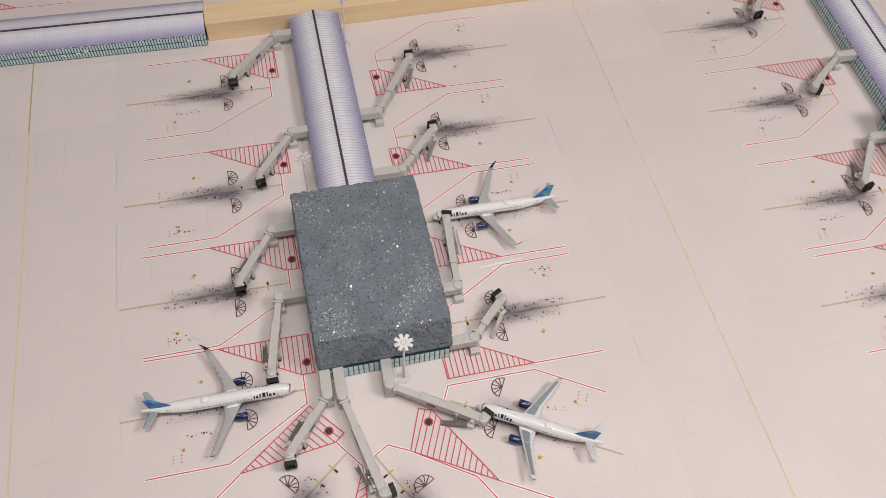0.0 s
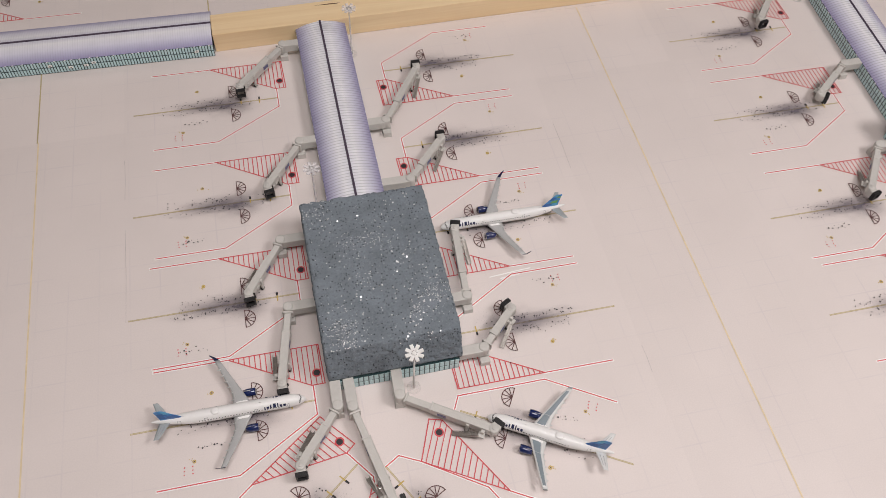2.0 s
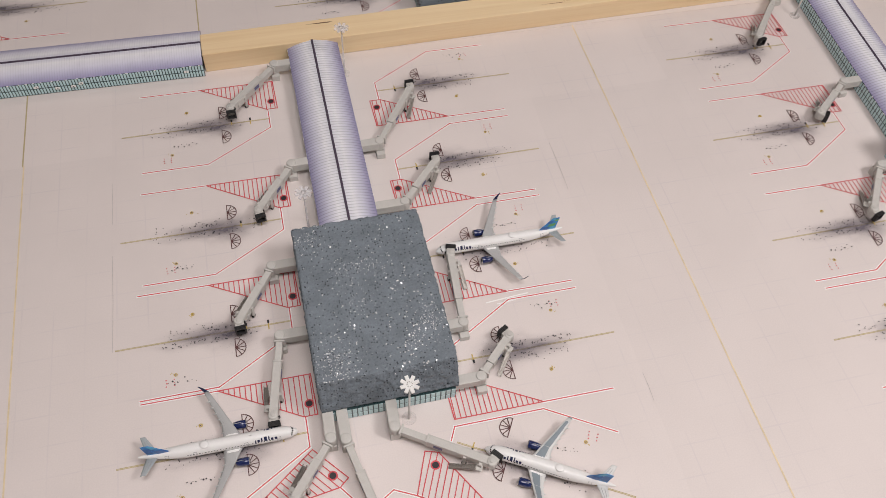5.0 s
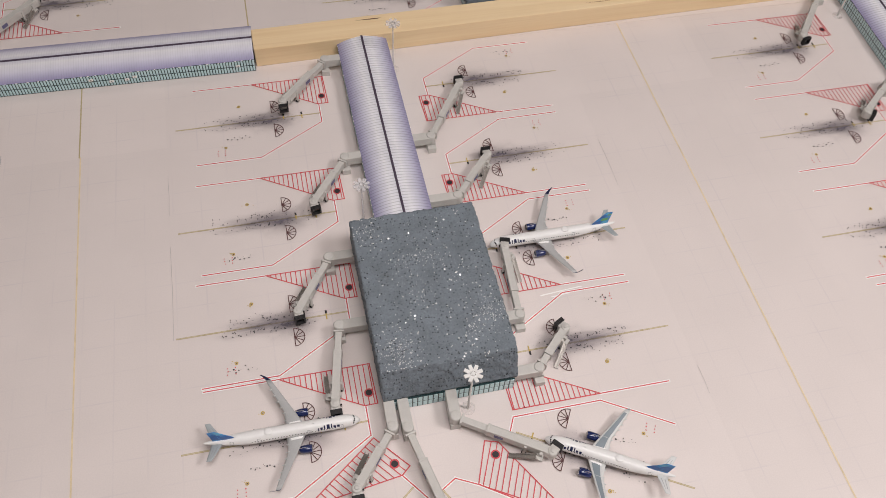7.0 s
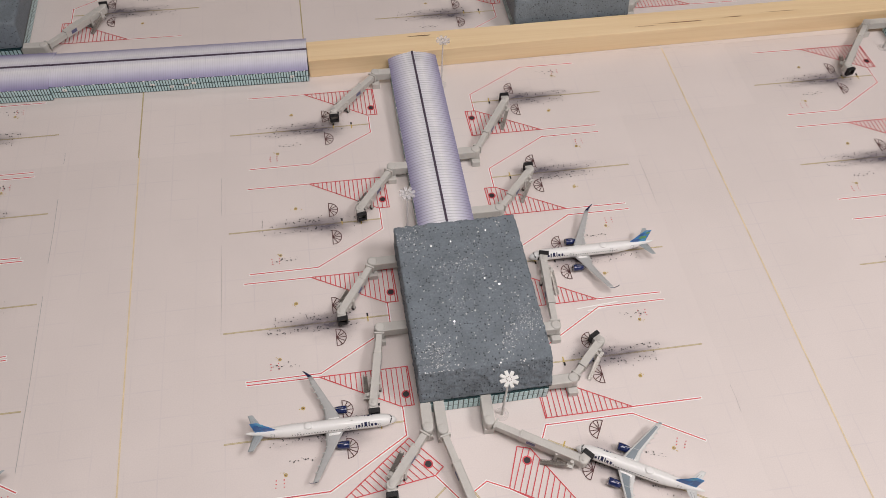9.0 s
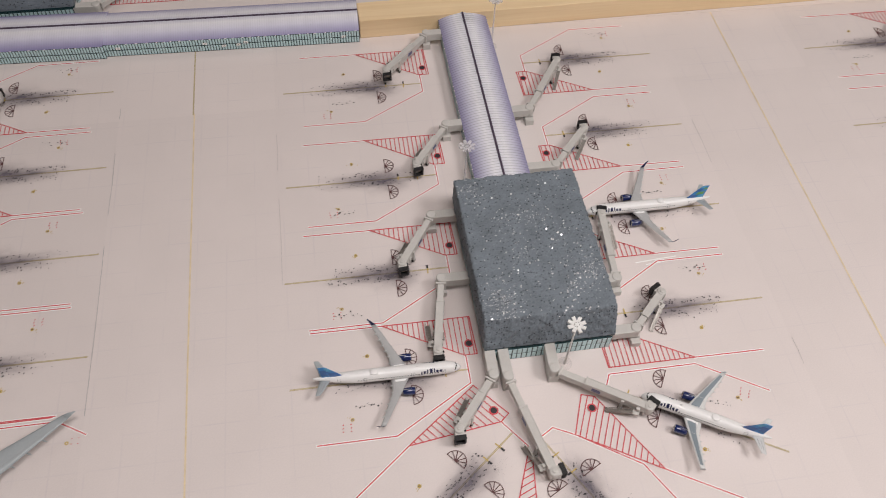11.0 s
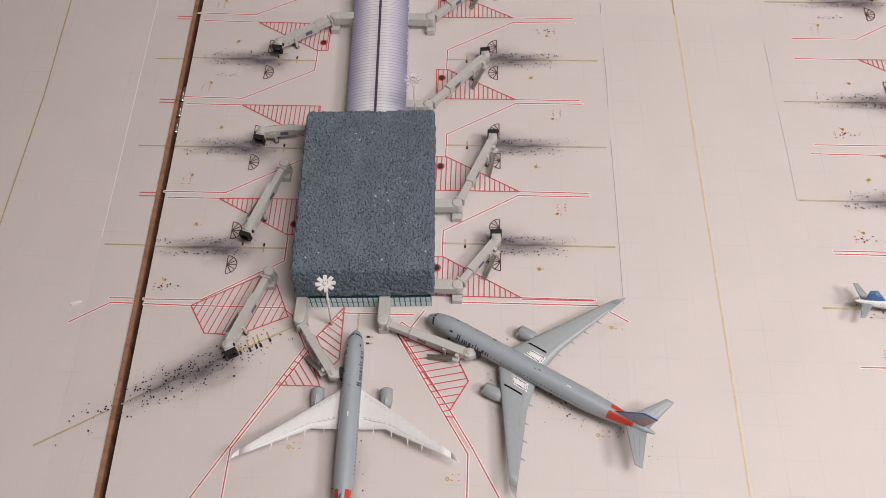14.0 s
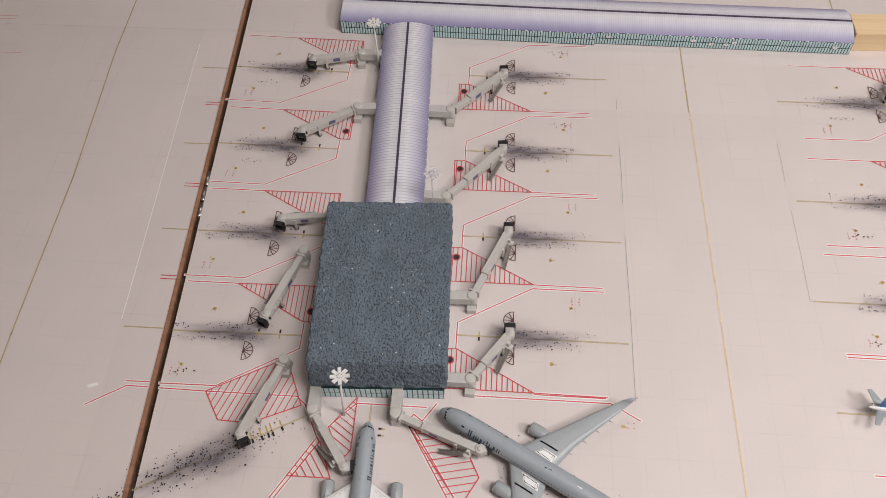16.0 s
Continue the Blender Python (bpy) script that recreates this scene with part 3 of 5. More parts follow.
            part("ochre_ring", f.mesh("ochre_ring", INK_YELLOW), root, at=m)
            f = Flat(0.00036)
            f.disc(0.0935, 0.0310, 0.0005, 8)
            f.disc(0.0775, -0.0222, 0.0005, 8)
            part("ring_core", f.mesh("ring_core", INK_BROWN), root, at=m)
    return root


I4 = Matrix.Identity(4)


def gate(length=0.139, cut=0.121, seed=3, tall=0.0483, blots="close"):
    white = [[(cut, 0.0485), (0.061, 0.0485), (-0.001, 0.012), (-0.001, -0.0125)], [(cut, -tall - 0.0004), (0.063, -tall)]]
    return markings("stand_marking", I4, white=white, hatches=[([(-0.0105, -0.013), (0.0, -0.013), (0.063, -tall), (-0.0095, -tall)], 90, 0.0042)],
                    ochre=[[(0.0, 0.0), (length, 0.0)]], bars=[(0.0175, 0, 90, 0.0075), (0.0355, -0.001, 90, 0.006)],
                    fans=[(0.0455, 0.0163, 180), (0.0465, -0.0163, 180)], dots=[(-0.0052, -0.0232)], smudge=(I4, seed, 90, blots))


# inner end of the centre line and turn of each standard stand
GATES = [(-0.003, 0.3255, 0.3), (-0.001, 0.2225, 0.3), (0.002, 0.1215, 0.2), (0.003, 0.021, 0.0),
         (0.4450, 0.3035, 180), (0.4430, 0.1775, 180), (0.4380, 0.0705, 180), (0.4385, -0.0295, 180),
         (0.5580, 0.3220, 0), (0.5585, 0.2150, 0), (0.5600, 0.1105, 0), (0.5610, 0.0055, 0),
         (1.0110, 0.3110, 180), (1.0130, 0.1920, 180), (1.0160, 0.0660, 180), (1.0210, -0.040, 180),
         (0.131, 0.5160, 0), (0.610, 0.4720, 180), (0.785, 0.5060, 0)]
BLOTS = ["far", "far", "none", "none", "close", "far", "far", "close", "far", "none", "close", "far"] + ["close"] * 7
MODELS = {}
for i, ((x, y, a), blots) in enumerate(zip(GATES, BLOTS)):
    key = (0.0515 if i in (4, 5, 12, 13, 14) else 0.0483, blots)
    if key in MODELS:
        copy_thing(MODELS[key], pose(x, y, 0, 0, 0, a))
    else:
        MODELS[key] = gate(seed=3 + len(MODELS), tall=key[0], blots=blots)
        MODELS[key].matrix_basis = pose(x, y, 0, 0, 0, a)
# the stands whose lines run on across the slit
for k, (x, y, a, out) in enumerate(((-0.131, 0.3245, 178.3, -0.285), (-0.127, 0.2185, 179.0, -0.279), (-0.125, 0.115, 180, -0.273), (-0.1275, 0.0128, 180.6, -0.278))):
    reach = x - seam_x(y) - 0.0024
    gate(reach, reach - 0.001, 30 + k, blots=("close", "close", "none", "far")[k]).matrix_basis = pose(x, y, 0, 0, 0, a)
    f = Flat(0.00022)
    f.line([(seam_x(y) - 0.0066, y), (out, y)], 0.0011)
    tagged(new("stand_line", f.mesh("stand_line", INK_OCHRE)), "ochre printed line end beyond the slit", "stand line", "line ends", "structure")
    for d in (0.050, 0.0535) if k < 3 else ():
        f = Flat(0.00022)
        f.line([(seam_x(y - d) - 0.0066, y - d), (seam_x(y - d) - 0.020, y - d)], 0.0009)
        tagged(new("stand_line", f.mesh("stand_line", INK_RED)), "red printed line end beyond the slit", "stand line", "line ends", "structure")

# fan of stands before the southern end of the eastern concourse
markings("stand_marking", I4, white=[[(0.3425, -0.121), (0.385, -0.087)], [(0.457, -0.077), (0.4735, -0.099), (0.4735, -0.106)], [(0.456, -0.144), (0.449, -0.161), (0.431, -0.177)], [(0.468, -0.166), (0.478, -0.183)]],
         hatches=[([(0.385, -0.087), (0.441, -0.044), (0.464, -0.071), (0.457, -0.077)], -50, 0.0047), ([(0.4715, -0.106), (0.475, -0.106), (0.468, -0.166), (0.456, -0.144)], 22, 0.0045)],
         ochre=[[(0.463, -0.0875), (0.345, -0.182)]], bars=[(0.452, -0.097, 131, 0.008), (0.441, -0.106, 131, 0.0075)], fans=[(0.4175, -0.1035, 40), (0.4405, -0.1305, 40)], dots=[(0.453, -0.0672)],
         smudge=(pose(0.463, -0.0875, 0, 0, 0, 218.6), 11, 130, "close"))
markings("stand_marking", I4, white=[[(0.484, -0.0935), (0.495, -0.087), (0.511, -0.095), (0.556, -0.1245), (0.584, -0.174)], [(0.571, -0.1305), (0.622, -0.160)]],
         hatches=[([(0.511, -0.095), (0.5235, -0.063), (0.5335, -0.066), (0.571, -0.1305)], 66, 0.0047)],
         ochre=[[(0.484, -0.0935), (0.541, -0.194)]], bars=[(0.4915, -0.109, 30, 0.008), (0.5015, -0.123, 30, 0.0075)], fans=[(0.4885, -0.1355, 118), (0.5165, -0.1235, 118)], dots=[(0.529, -0.0752)],
         smudge=(pose(0.484, -0.0935, 0, 0, 0, -60.4), 12, 130, "close"))
markings("stand_marking", I4, white=[[(0.545, -0.059), (0.5502, -0.0485), (0.622, -0.0485), (0.673, -0.079)]],
         ochre=[[(0.5495, -0.0615), (0.668, -0.130)]], bars=[(0.560, -0.0675, 60, 0.007)],
         fans=[(0.592, -0.0585, 150), (0.578, -0.0905, 150)], smudge=(pose(0.5495, -0.0615, 0, 0, 0, -30.2), 13, 60, "close"))
# large stands before the southern end of the western concourse
markings("stand_marking", I4, white=[[(-0.262, -0.0365), (-0.2425, -0.0363)], [(-0.289, -0.0585), (-0.260, -0.0405), (-0.2425, -0.0408)], [(-0.2330, -0.041), (-0.195, -0.0415), (-0.121, -0.0415), (-0.1135, -0.048), (-0.100, -0.0745), (-0.163, -0.184), (-0.172, -0.20)],
                                    [(-0.144, -0.155), (-0.1445, -0.195)], [(-0.0975, -0.0775), (-0.144, -0.155)]],
         hatches=[([(-0.195, -0.0415), (-0.143, -0.0130), (-0.131, -0.0175), (-0.1165, -0.049), (-0.154, -0.066), (-0.18, -0.065)], 71, 0.0052), ([(-0.097, -0.0775), (-0.085, -0.1055), (-0.114, -0.1055)], 125, 0.0052), ([(-0.100, -0.0745), (-0.0975, -0.0775), (-0.114, -0.1055), (-0.118, -0.1055)], 145, 0.0065)],
         ochre=[[(-0.113, -0.0585), (-0.2310, -0.1237)], [(-0.2400, -0.1290), (-0.288, -0.1570)]], bars=[(-0.129, -0.0665, 118, 0.008), (-0.136, -0.0702, 118, 0.011), (-0.139, -0.072, 118, 0.010), (-0.1435, -0.0745, 118, 0.010), (-0.150, -0.078, 118, 0.008)],
         smudge=(pose(-0.118, -0.061, 0, 0, 0, 208.8), 21, 300, "", 0.036, 0.0080, 1.1, SMUDGE_WIDE))
markings("stand_marking", I4, white=[[(-0.093, -0.066), (-0.073, -0.0445), (-0.018, -0.0445)], [(-0.010, -0.041), (-0.020, -0.056), (-0.027, -0.051), (-0.032, -0.058)], [(-0.030, -0.061), (0.027, -0.153), (0.027, -0.195)],
                                    [(-0.026, -0.0625), (0.016, -0.126), (0.030, -0.1485), (0.050, -0.184)]],
         hatches=[([(-0.092, -0.0655), (-0.073, -0.0395), (-0.0725, -0.083), (-0.079, -0.092)], -35, 0.0052), ([(-0.030, -0.061), (0.0175, -0.081), (0.026, -0.098), (0.013, -0.121)], 12, 0.0055), ([(-0.030, -0.061), (-0.026, -0.0625), (0.016, -0.126), (0.0103, -0.126)], 12, 0.0055)],
         ochre=[[(-0.061, -0.0445), (-0.061, -0.075)]], bars=[(-0.0505, -0.0645, 0, 0.004), (-0.0505, -0.070, 0, 0.004)], smudge=(pose(-0.0600, -0.12, 0, 0, 0, -88), 22, 60, "", 0.03, 0.006, 0.9, SMUDGE_FAINT))
markings("stand_marking", I4, white=[[(0.122, -0.0285), (0.0665, -0.0285)], [(0.020, -0.0325), (0.126, -0.0325), (0.148, -0.0455)]], ochre=[[(0.0, -0.055), (0.02, -0.065)]],
         smudge=(pose(0.03, -0.072, 0, 0, 0, -28), 23, 120, "", 0.036, 0.0085, 1.0, SMUDGE_FAINT), bars=[(0.012, -0.061, 60, 0.007)], marks=[(0.135, -0.051), (0.12, -0.136), (-0.102, -0.152), (0.013, -0.171)])

# pale red strip between the two edge lines
f = Flat(0.00011)
f.poly([(0.0103, -0.126), (0.016, -0.126), (0.0295, -0.1485), (0.0245, -0.1485)])
tagged(new("stand_fill", f.mesh("stand_fill", INK_BLUSH)), "pale pink printed strip between red lines", "stand line", "", "structure")

# taxiway centre lines
for pts, m in (([(0.2175, 0.284), (0.2210, -0.05), (0.2240, -0.30)], INK_TAXI), ([(0.2160, 0.3830), (0.2165, 0.2845)], INK_OCHRE), ([(0.3865, 0.437), (0.386, 0.60)], INK_OCHRE),
               ([(0.7880, 0.3830), (0.7865, 0.1), (0.7850, -0.18), (0.7850, -0.40)], INK_TAXI), ([(-0.372, 0.0), (-0.3755, 0.17)], INK_OCHRE), ([(-0.3755, 0.17), (-0.387, 0.345), (-0.389, 0.46)], INK_OCHRE), ([(-0.372, 0.0), (-0.367, -0.14)], INK_OCHRE)):
    f = Flat(0.00022)
    f.line(pts, 0.0013)
    tagged(new("taxi_line", f.mesh("taxi_line", m)), "long yellow printed taxiway centre line on paper", "taxi line", "taxiway lines", "structure")
for pts in ([(-0.62, 0.398), (-0.515, 0.3965)], [(-0.62, 0.393), (-0.517, 0.3915)], [(-0.62, 0.3385), (-0.490, 0.3375)]):
    f = Flat(0.00022)
    f.line(pts, 0.0009)
    tagged(new("stand_line", f.mesh("stand_line", INK_PINK)), "faded red printed line end on paper", "stand line", "faded line ends", "structure")

# ---- concourses ----


def foam_block(hx, hy, z0, z1, material, rough, lean, seed, step, pit, depth):
    """The coarse block: a rounded box on a fine net, uneven all over and eaten by real pores; its front leans back by lean."""
    e, h, verts, faces, index = 0.0022, z1 - z0, [], [], {}

    def corner(x, y, z):
        q = Vector((max(-hx + e, min(hx - e, x)), max(-hy + e, min(hy - e, y)), min(z1 - e, z)))
        n = Vector((x, y, z)) - q
        n = n.normalized() if n.length > 1e-9 else Vector((0, 0, 1))
        p = q + n * e
        key = (round(x * 1e6), round(y * 1e6), round(z * 1e6))
        if key not in index:
            d = rough * (0.15 if n.z > 0.98 else 1.0) * (noise.noise(Vector((p.x * 300 + seed, p.y * 300, p.z * 300))) + 0.8 * noise.noise(Vector((p.x * 170, p.y * 170 + seed, p.z * 170))) + 0.5 * noise.noise(Vector((p.x * 800, p.y * 800 + seed, p.z * 800))))
            w = noise.noise(Vector((p.x * 780 - seed, p.y * 650, p.z * 720)))
            d -= depth * max(0.0, min(1.0, (w - pit) / 0.12))
            if z < z0 + 1e-6:
                d = -0.0006
            k = (p.z - z0) / h
            p = p + n * d
            if p.y < -hy * 0.35:
                p.y += lean * k * min(1.0, (-hy * 0.35 - p.y) / (hy * 0.65))
            index[key] = len(verts)
            verts.append(p)
        return index[key]

    def net(at, nu, nv):
        ids = [[corner(*at(i / nu, j / nv)) for j in range(nv + 1)] for i in range(nu + 1)]
        for i in range(nu):
            for j in range(nv):
                faces.append((ids[i][j], ids[i + 1][j], ids[i + 1][j + 1], ids[i][j + 1]))

    nx, ny, nz = max(4, int(2 * hx / step)), max(4, int(2 * hy / step)), max(4, int(h / step))
    net(lambda u, v: (hx * (2 * u - 1), hy * (2 * v - 1), z1), nx, ny)
    net(lambda u, v: (hx * (2 * u - 1), -hy, z0 + h * v), nx, nz)
    net(lambda u, v: (hx * (1 - 2 * u), hy, z0 + h * v), nx, nz)
    net(lambda u, v: (hx, hy * (2 * u - 1), z0 + h * v), ny, nz)
    net(lambda u, v: (-hx, hy * (1 - 2 * u), z0 + h * v), ny, nz)
    return mesh("foam_block", verts, faces, material, True)


def glitter(hx, hy, z, count, seed, clusters):
    rnd = random.Random(seed)
    v, f = [], []
    spots = [(rnd.uniform(-hx, hx) * 0.93, rnd.uniform(-hy, hy) * 0.93) for _ in range(count)]
    for cx, cy, sp, n in clusters:
        spots += [(max(-hx * 0.97, min(hx * 0.97, rnd.gauss(cx, sp))), max(-hy * 0.86, min(hy * 0.97, rnd.gauss(cy, sp)))) for _ in range(2 * n)]
    for i, (x, y) in enumerate(spots):
        r, a = rnd.choice((0.00035, 0.0004, 0.0005, 0.0006, 0.0008) if i < count else (0.0002, 0.00024, 0.0003, 0.00036, 0.0005)), rnd.uniform(0, 6.28)
        tilt = Euler((rnd.gauss(0, 0.3), rnd.gauss(0, 0.3), a)).to_matrix()
        k = len(v)
        v += [Vector((x, y, z)) + tilt @ Vector(p) for p in ((-r, -r * 0.8, 0), (r, -r * 0.6, 0), (r * 0.7, r, 0), (-r * 0.8, r * 0.7, 0))]
        f.append((k, k + 1, k + 2, k + 3))
    return mesh("glitter", v, f, GLITTER)


PANES = {}


def facade(parent, x, y, z0, length, height, turn, pitch=0.0041, rows=2, single=True):
    """A printed glass wall: dark backing with proud pale panes, two rows high."""
    m = pose(x, y, z0, 0, 0, turn)
    part("glazing_grid", box("glazing_grid", 0, length, 0.0, 0.0012, 0, height, MULLION), parent, "dark teal glazing bars", m)
    n = max(1, round(length / pitch))
    w, h = length / n, height / rows
    key = (round(w, 5), round(h, 5))
    if single:
        if key not in PANES:
            PANES[key] = mesh("pane", [(0.0004, 0, 0.0005), (w - 0.0004, 0, 0.0005), (w - 0.0004, 0, h - 0.0005), (0.0004, 0, h - 0.0005),
                                       (0.0006, -0.0003, 0.0007), (w - 0.0006, -0.0003, 0.0007), (w - 0.0006, -0.0003, h - 0.0007), (0.0006, -0.0003, h - 0.0007)],
                              [(4, 5, 6, 7), (0, 1, 5, 4), (1, 2, 6, 5), (2, 3, 7, 6), (3, 0, 4, 7)], PANE)
        for i in range(n):
            for j in range(rows):
                part("pane", PANES[key], parent, at=m @ pose(i * w, 0, j * h))
    else:
        v, f = [], []
        for i in range(n):
            for j in range(rows):
                k = len(v)
                v += [(i * w + a, -0.0003, j * h + b) for a, b in ((0.0005, 0.0005), (w - 0.0005, 0.0005), (w - 0.0005, h - 0.0005), (0.0005, h - 0.0005))]
                f.append((k, k + 1, k + 2, k + 3))
        part("panes", mesh("panes", v, f, PANE), parent, "rows of pale teal panes", m, "stuff")


def barrel(name, at, length, half, eave, rise, label, walls):
    """A low vaulted hall along local y, from 0 to length: card walls, printed vault, dark ridge strip."""
    root = thing(name, at, label, "terminal hall", "vaulted halls")
    t = 0.0006
    part("core", box("core", -half + 0.002, half - 0.002, 0.001, length - 0.001, 0, eave - 0.0005, CARD), root, "grey card walls")
    long = "W" in walls
    n, rib, lift = 22, 0.0024 if long else 0.0034, 0.00005 if long else 0.00022
    ys, offs = [], []
    for k in range(int(length / rib) + 1):
        for a, b in ((0.0, 0.0), (0.55, 0.0), (0.60, lift), (0.97, lift)):
            if (k + a) * rib < length:
                ys.append((k + a) * rib)
                offs.append(b)
    ys.append(length)
    offs.append(0.0)
    verts, faces = [], []
    for y, o in zip(ys, offs):
        for i in range(n + 1):
            a = -1 + 2 * i / n
            verts.append((a * (half + o * 0.5), y, eave + rise * (1 - abs(a) ** 2.2) + o))
    w = n + 1
    for k in range(len(ys) - 1):
        for i in range(n):
            faces.append((k * w + i, k * w + i + 1, (k + 1) * w + i + 1, (k + 1) * w + i))
    last = (len(ys) - 1) * w
    faces.append(tuple(range(w)))
    faces.append(tuple(reversed(range(last, last + w))))
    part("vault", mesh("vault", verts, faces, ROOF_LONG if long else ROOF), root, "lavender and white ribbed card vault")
    part("ridge_strip", box("ridge_strip", -0.0011, 0.0011, 0, length, eave + rise - 0.0004, eave + rise + 0.0005, RIDGE), root, "dark ridge strip")
    rnd = random.Random(int(length * 1e4))
    for s in (-1,) if long else (-1, 1):  # pale torn tabs along the eaves
        v, f = [], []
        y = 0.003
        while y < length - 0.004:
            k = len(v)
            l = rnd.uniform(0.0010, 0.0026)
            v += [(s * (half + 0.0004), y, eave - 0.0004), (s * (half + 0.0004), y + l, eave - 0.0004), (s * (half + 0.0003), y + l, eave + 0.0001), (s * (half - 0.0002), y, eave + 0.0001)]
            f.append((k, k + 1, k + 2, k + 3))
            y += rnd.uniform(0.006, 0.011)
        part("eave_tabs", mesh("eave_tabs", v, f, INK_WHITE), root, "small white card tabs", kind="stuff")
    if "w" in walls:
        facade(root, -half + 0.0006, length, 0.0004, length, eave - 0.001, -90, 0.0029 if long else 0.0041, single=long)
    if "e" in walls:
        facade(root, half - 0.0006, 0, 0.0004, length, eave - 0.001, 90, single=False)
    return root


def block_hall(at, hx, hy, material, rough, lean, seed, label, count=0, clusters=(), single=True, net=(0.0025, 0.5, 0.0)):
    """The square hall: glazed storey with the coarse block on it. Local origin at the middle of its base."""
    root = thing("block_hall", at, label, "terminal building", "block halls")
    zb = 0.0175
    part("core", box("core", -hx + 0.004, hx - 0.004, -hy + 0.004, hy - 0.003, 0, zb, CARD), root, "grey card core")
    part("foam_block", foam_block(hx, hy, zb, 0.0445, material, rough, lean, seed, *net), root, "coarse blue-grey pitted block")
    part("base_rim", box("base_rim", -hx + 0.0005, hx - 0.0005, -hy + 0.0008, hy - 0.001, zb - 0.0016, zb + 0.0004, MULLION), root, "thin dark rim under the block")
    i = 0.0025
    facade(root, -hx + i, -hy - 0.0006, 0.0003, 2 * (hx - i), zb - 0.002, 0, single=single)
    facade(root, hx - i, -hy + i, 0.0003, 2 * (hy - i), zb - 0.002, 90, single=False)
    facade(root, -hx + i, hy - i, 0.0003, 2 * (hy - i), zb - 0.002, -90, single=False)
    if count:
        part("glitter", glitter(hx, hy, 0.0449, count, seed, clusters), root, "silver glitter flecks", kind="stuff")
    return root


TILT_B = 2.2
west_hall = block_hall(pose(-0.0585, 0.0425, 0, 0, 0, TILT_B), 0.0535, 0.0805, FOAM_ROUGH, 0.0009, 0.0075, 7.0, "dark blue-grey pitted foam block hall over teal glazing", 45, [(0.022, 0.0, 0.008, 10)], net=(0.00048, 0.21, 0.0014))
east_hall = block_hall(pose(0.5050, 0.0540, 0, 0, 0, 0.4), 0.0535, 0.0780, FOAM_SMOOTH, 0.0009, 0.0115, 3.0, "blue-grey block hall with silver glitter over teal glazing", 240,
                       [(-0.036, -0.052, 0.009, 130), (0.042, -0.030, 0.007, 90), (0.024, -0.046, 0.006, 45), (-0.040, 0.064, 0.008, 55), (0.006, 0.030, 0.006, 40), (-0.020, 0.026, 0.006, 25), (-0.008, -0.004, 0.006, 25), (0.022, 0.002, 0.008, 15)], net=(0.0007, 0.42, 0.0010))
block_hall(pose(1.086, 0.064, 0, 0, 0, 0), 0.0535, 0.0780, FOAM_SMOOTH, 0.00022, 0.0115, 5.0, "blue-grey block hall beside the eastern apron", single=False)
block_hall(pose(0.0375, 0.5240, 0, 0, 0, 0.5), 0.0535, 0.0800, FOAM_SMOOTH, 0.00022, 0.008, 6.0, "grey block hall behind the long terminal", 60, single=False)
block_hall(pose(0.6890, 0.5025, 0, 0, 0, 0.3), 0.0670, 0.0800, FOAM_SMOOTH, 0.00022, 0.008, 8.0, "grey glittered block hall beyond the pine plank", 160, single=False)

EAVE, RISE = 0.0160, 0.0068
barrel("vaulted_concourse", pose(0.5015, 0.130, 0, 0, 0, 0.1), 0.2545, 0.0260, EAVE, RISE, "lavender ribbed card vault concourse joined to the glittered block", "we")
barrel("vaulted_concourse", pose(-0.0605, 0.121, 0, 0, 0, 2.4), 0.2580, 0.0260, EAVE, RISE, "lavender ribbed card vault concourse joined to the pitted block", "we")
barrel("vaulted_concourse", pose(1.0745, 0.138, 0, 0, 0, -2.6), 0.2450, 0.0260, EAVE, RISE, "lavender ribbed card vault concourse by the eastern stands", "w")
# the long terminal in two lengths, running east and west
barrel("terminal_vault", pose(0.3895, 0.4008, 0, 0, 0, 88.9), 0.2638, 0.0262, EAVE, RISE, "long ribbed lavender card vault with teal glazing below", "wW")
barrel("terminal_vault", pose(0.1268, 0.4052, 0, 0, 0, 88.4), 0.2720, 0.0284, EAVE + 0.0006, RISE, "ribbed lavender card vault with teal glazing, butted to its neighbour", "wW")
# scraps of white card stuck to the glazing
for x, y, z in ((0.372, 0.3742, 0.010), (0.270, 0.3762, 0.010), (0.247, 0.3767, 0.007), (0.262, 0.3765, 0.0075), (0.140, 0.3792, 0.011), (0.228, 0.3770, 0.011), (0.1215, 0.3788, 0.010), (0.114, 0.3790, 0.010), (0.062, 0.3803, 0.012), (0.022, 0.3813, 0.012), (-0.012, 0.3823, 0.012), (-0.130, 0.3851, 0.011)):
    root = thing("card_scrap", pose(x, y, z, 0, 0, 1.4), "tiny white torn card scrap stuck to the glazing", "scrap", "card scraps")
    part("scrap", box("scrap", -0.0024, 0.0020, -0.0006, 0.0, -0.0012, 0.0014, INK_WHITE, 0.0003), root)
    part("hole", box("hole", -0.0005, 0.0005, -0.0009, -0.0007, -0.0002, 0.0006, MULLION), root)

# ---- passenger bridges ----


def hood(x0, x1, half, z0, z1, t):
    """A hollow rectangular sleeve along x, open at both ends, with walls of thickness t."""
    v, f = [], []
    for x in (x0, x1):
        for g in (0, t):
            v += [(x, -half + g, z0 + g), (x, half - g, z0 + g), (x, half - g, z1 - g), (x, -half + g, z1 - g)]
    for i in range(4):
        j = (i + 1) % 4
        f += [(i, j, 8 + j, 8 + i), (4 + j, 4 + i, 12 + i, 12 + j), (j, i, 4 + i, 4 + j), (8 + i, 8 + j, 12 + j, 12 + i)]
    return mesh("bellows", v, f, RUBBER)


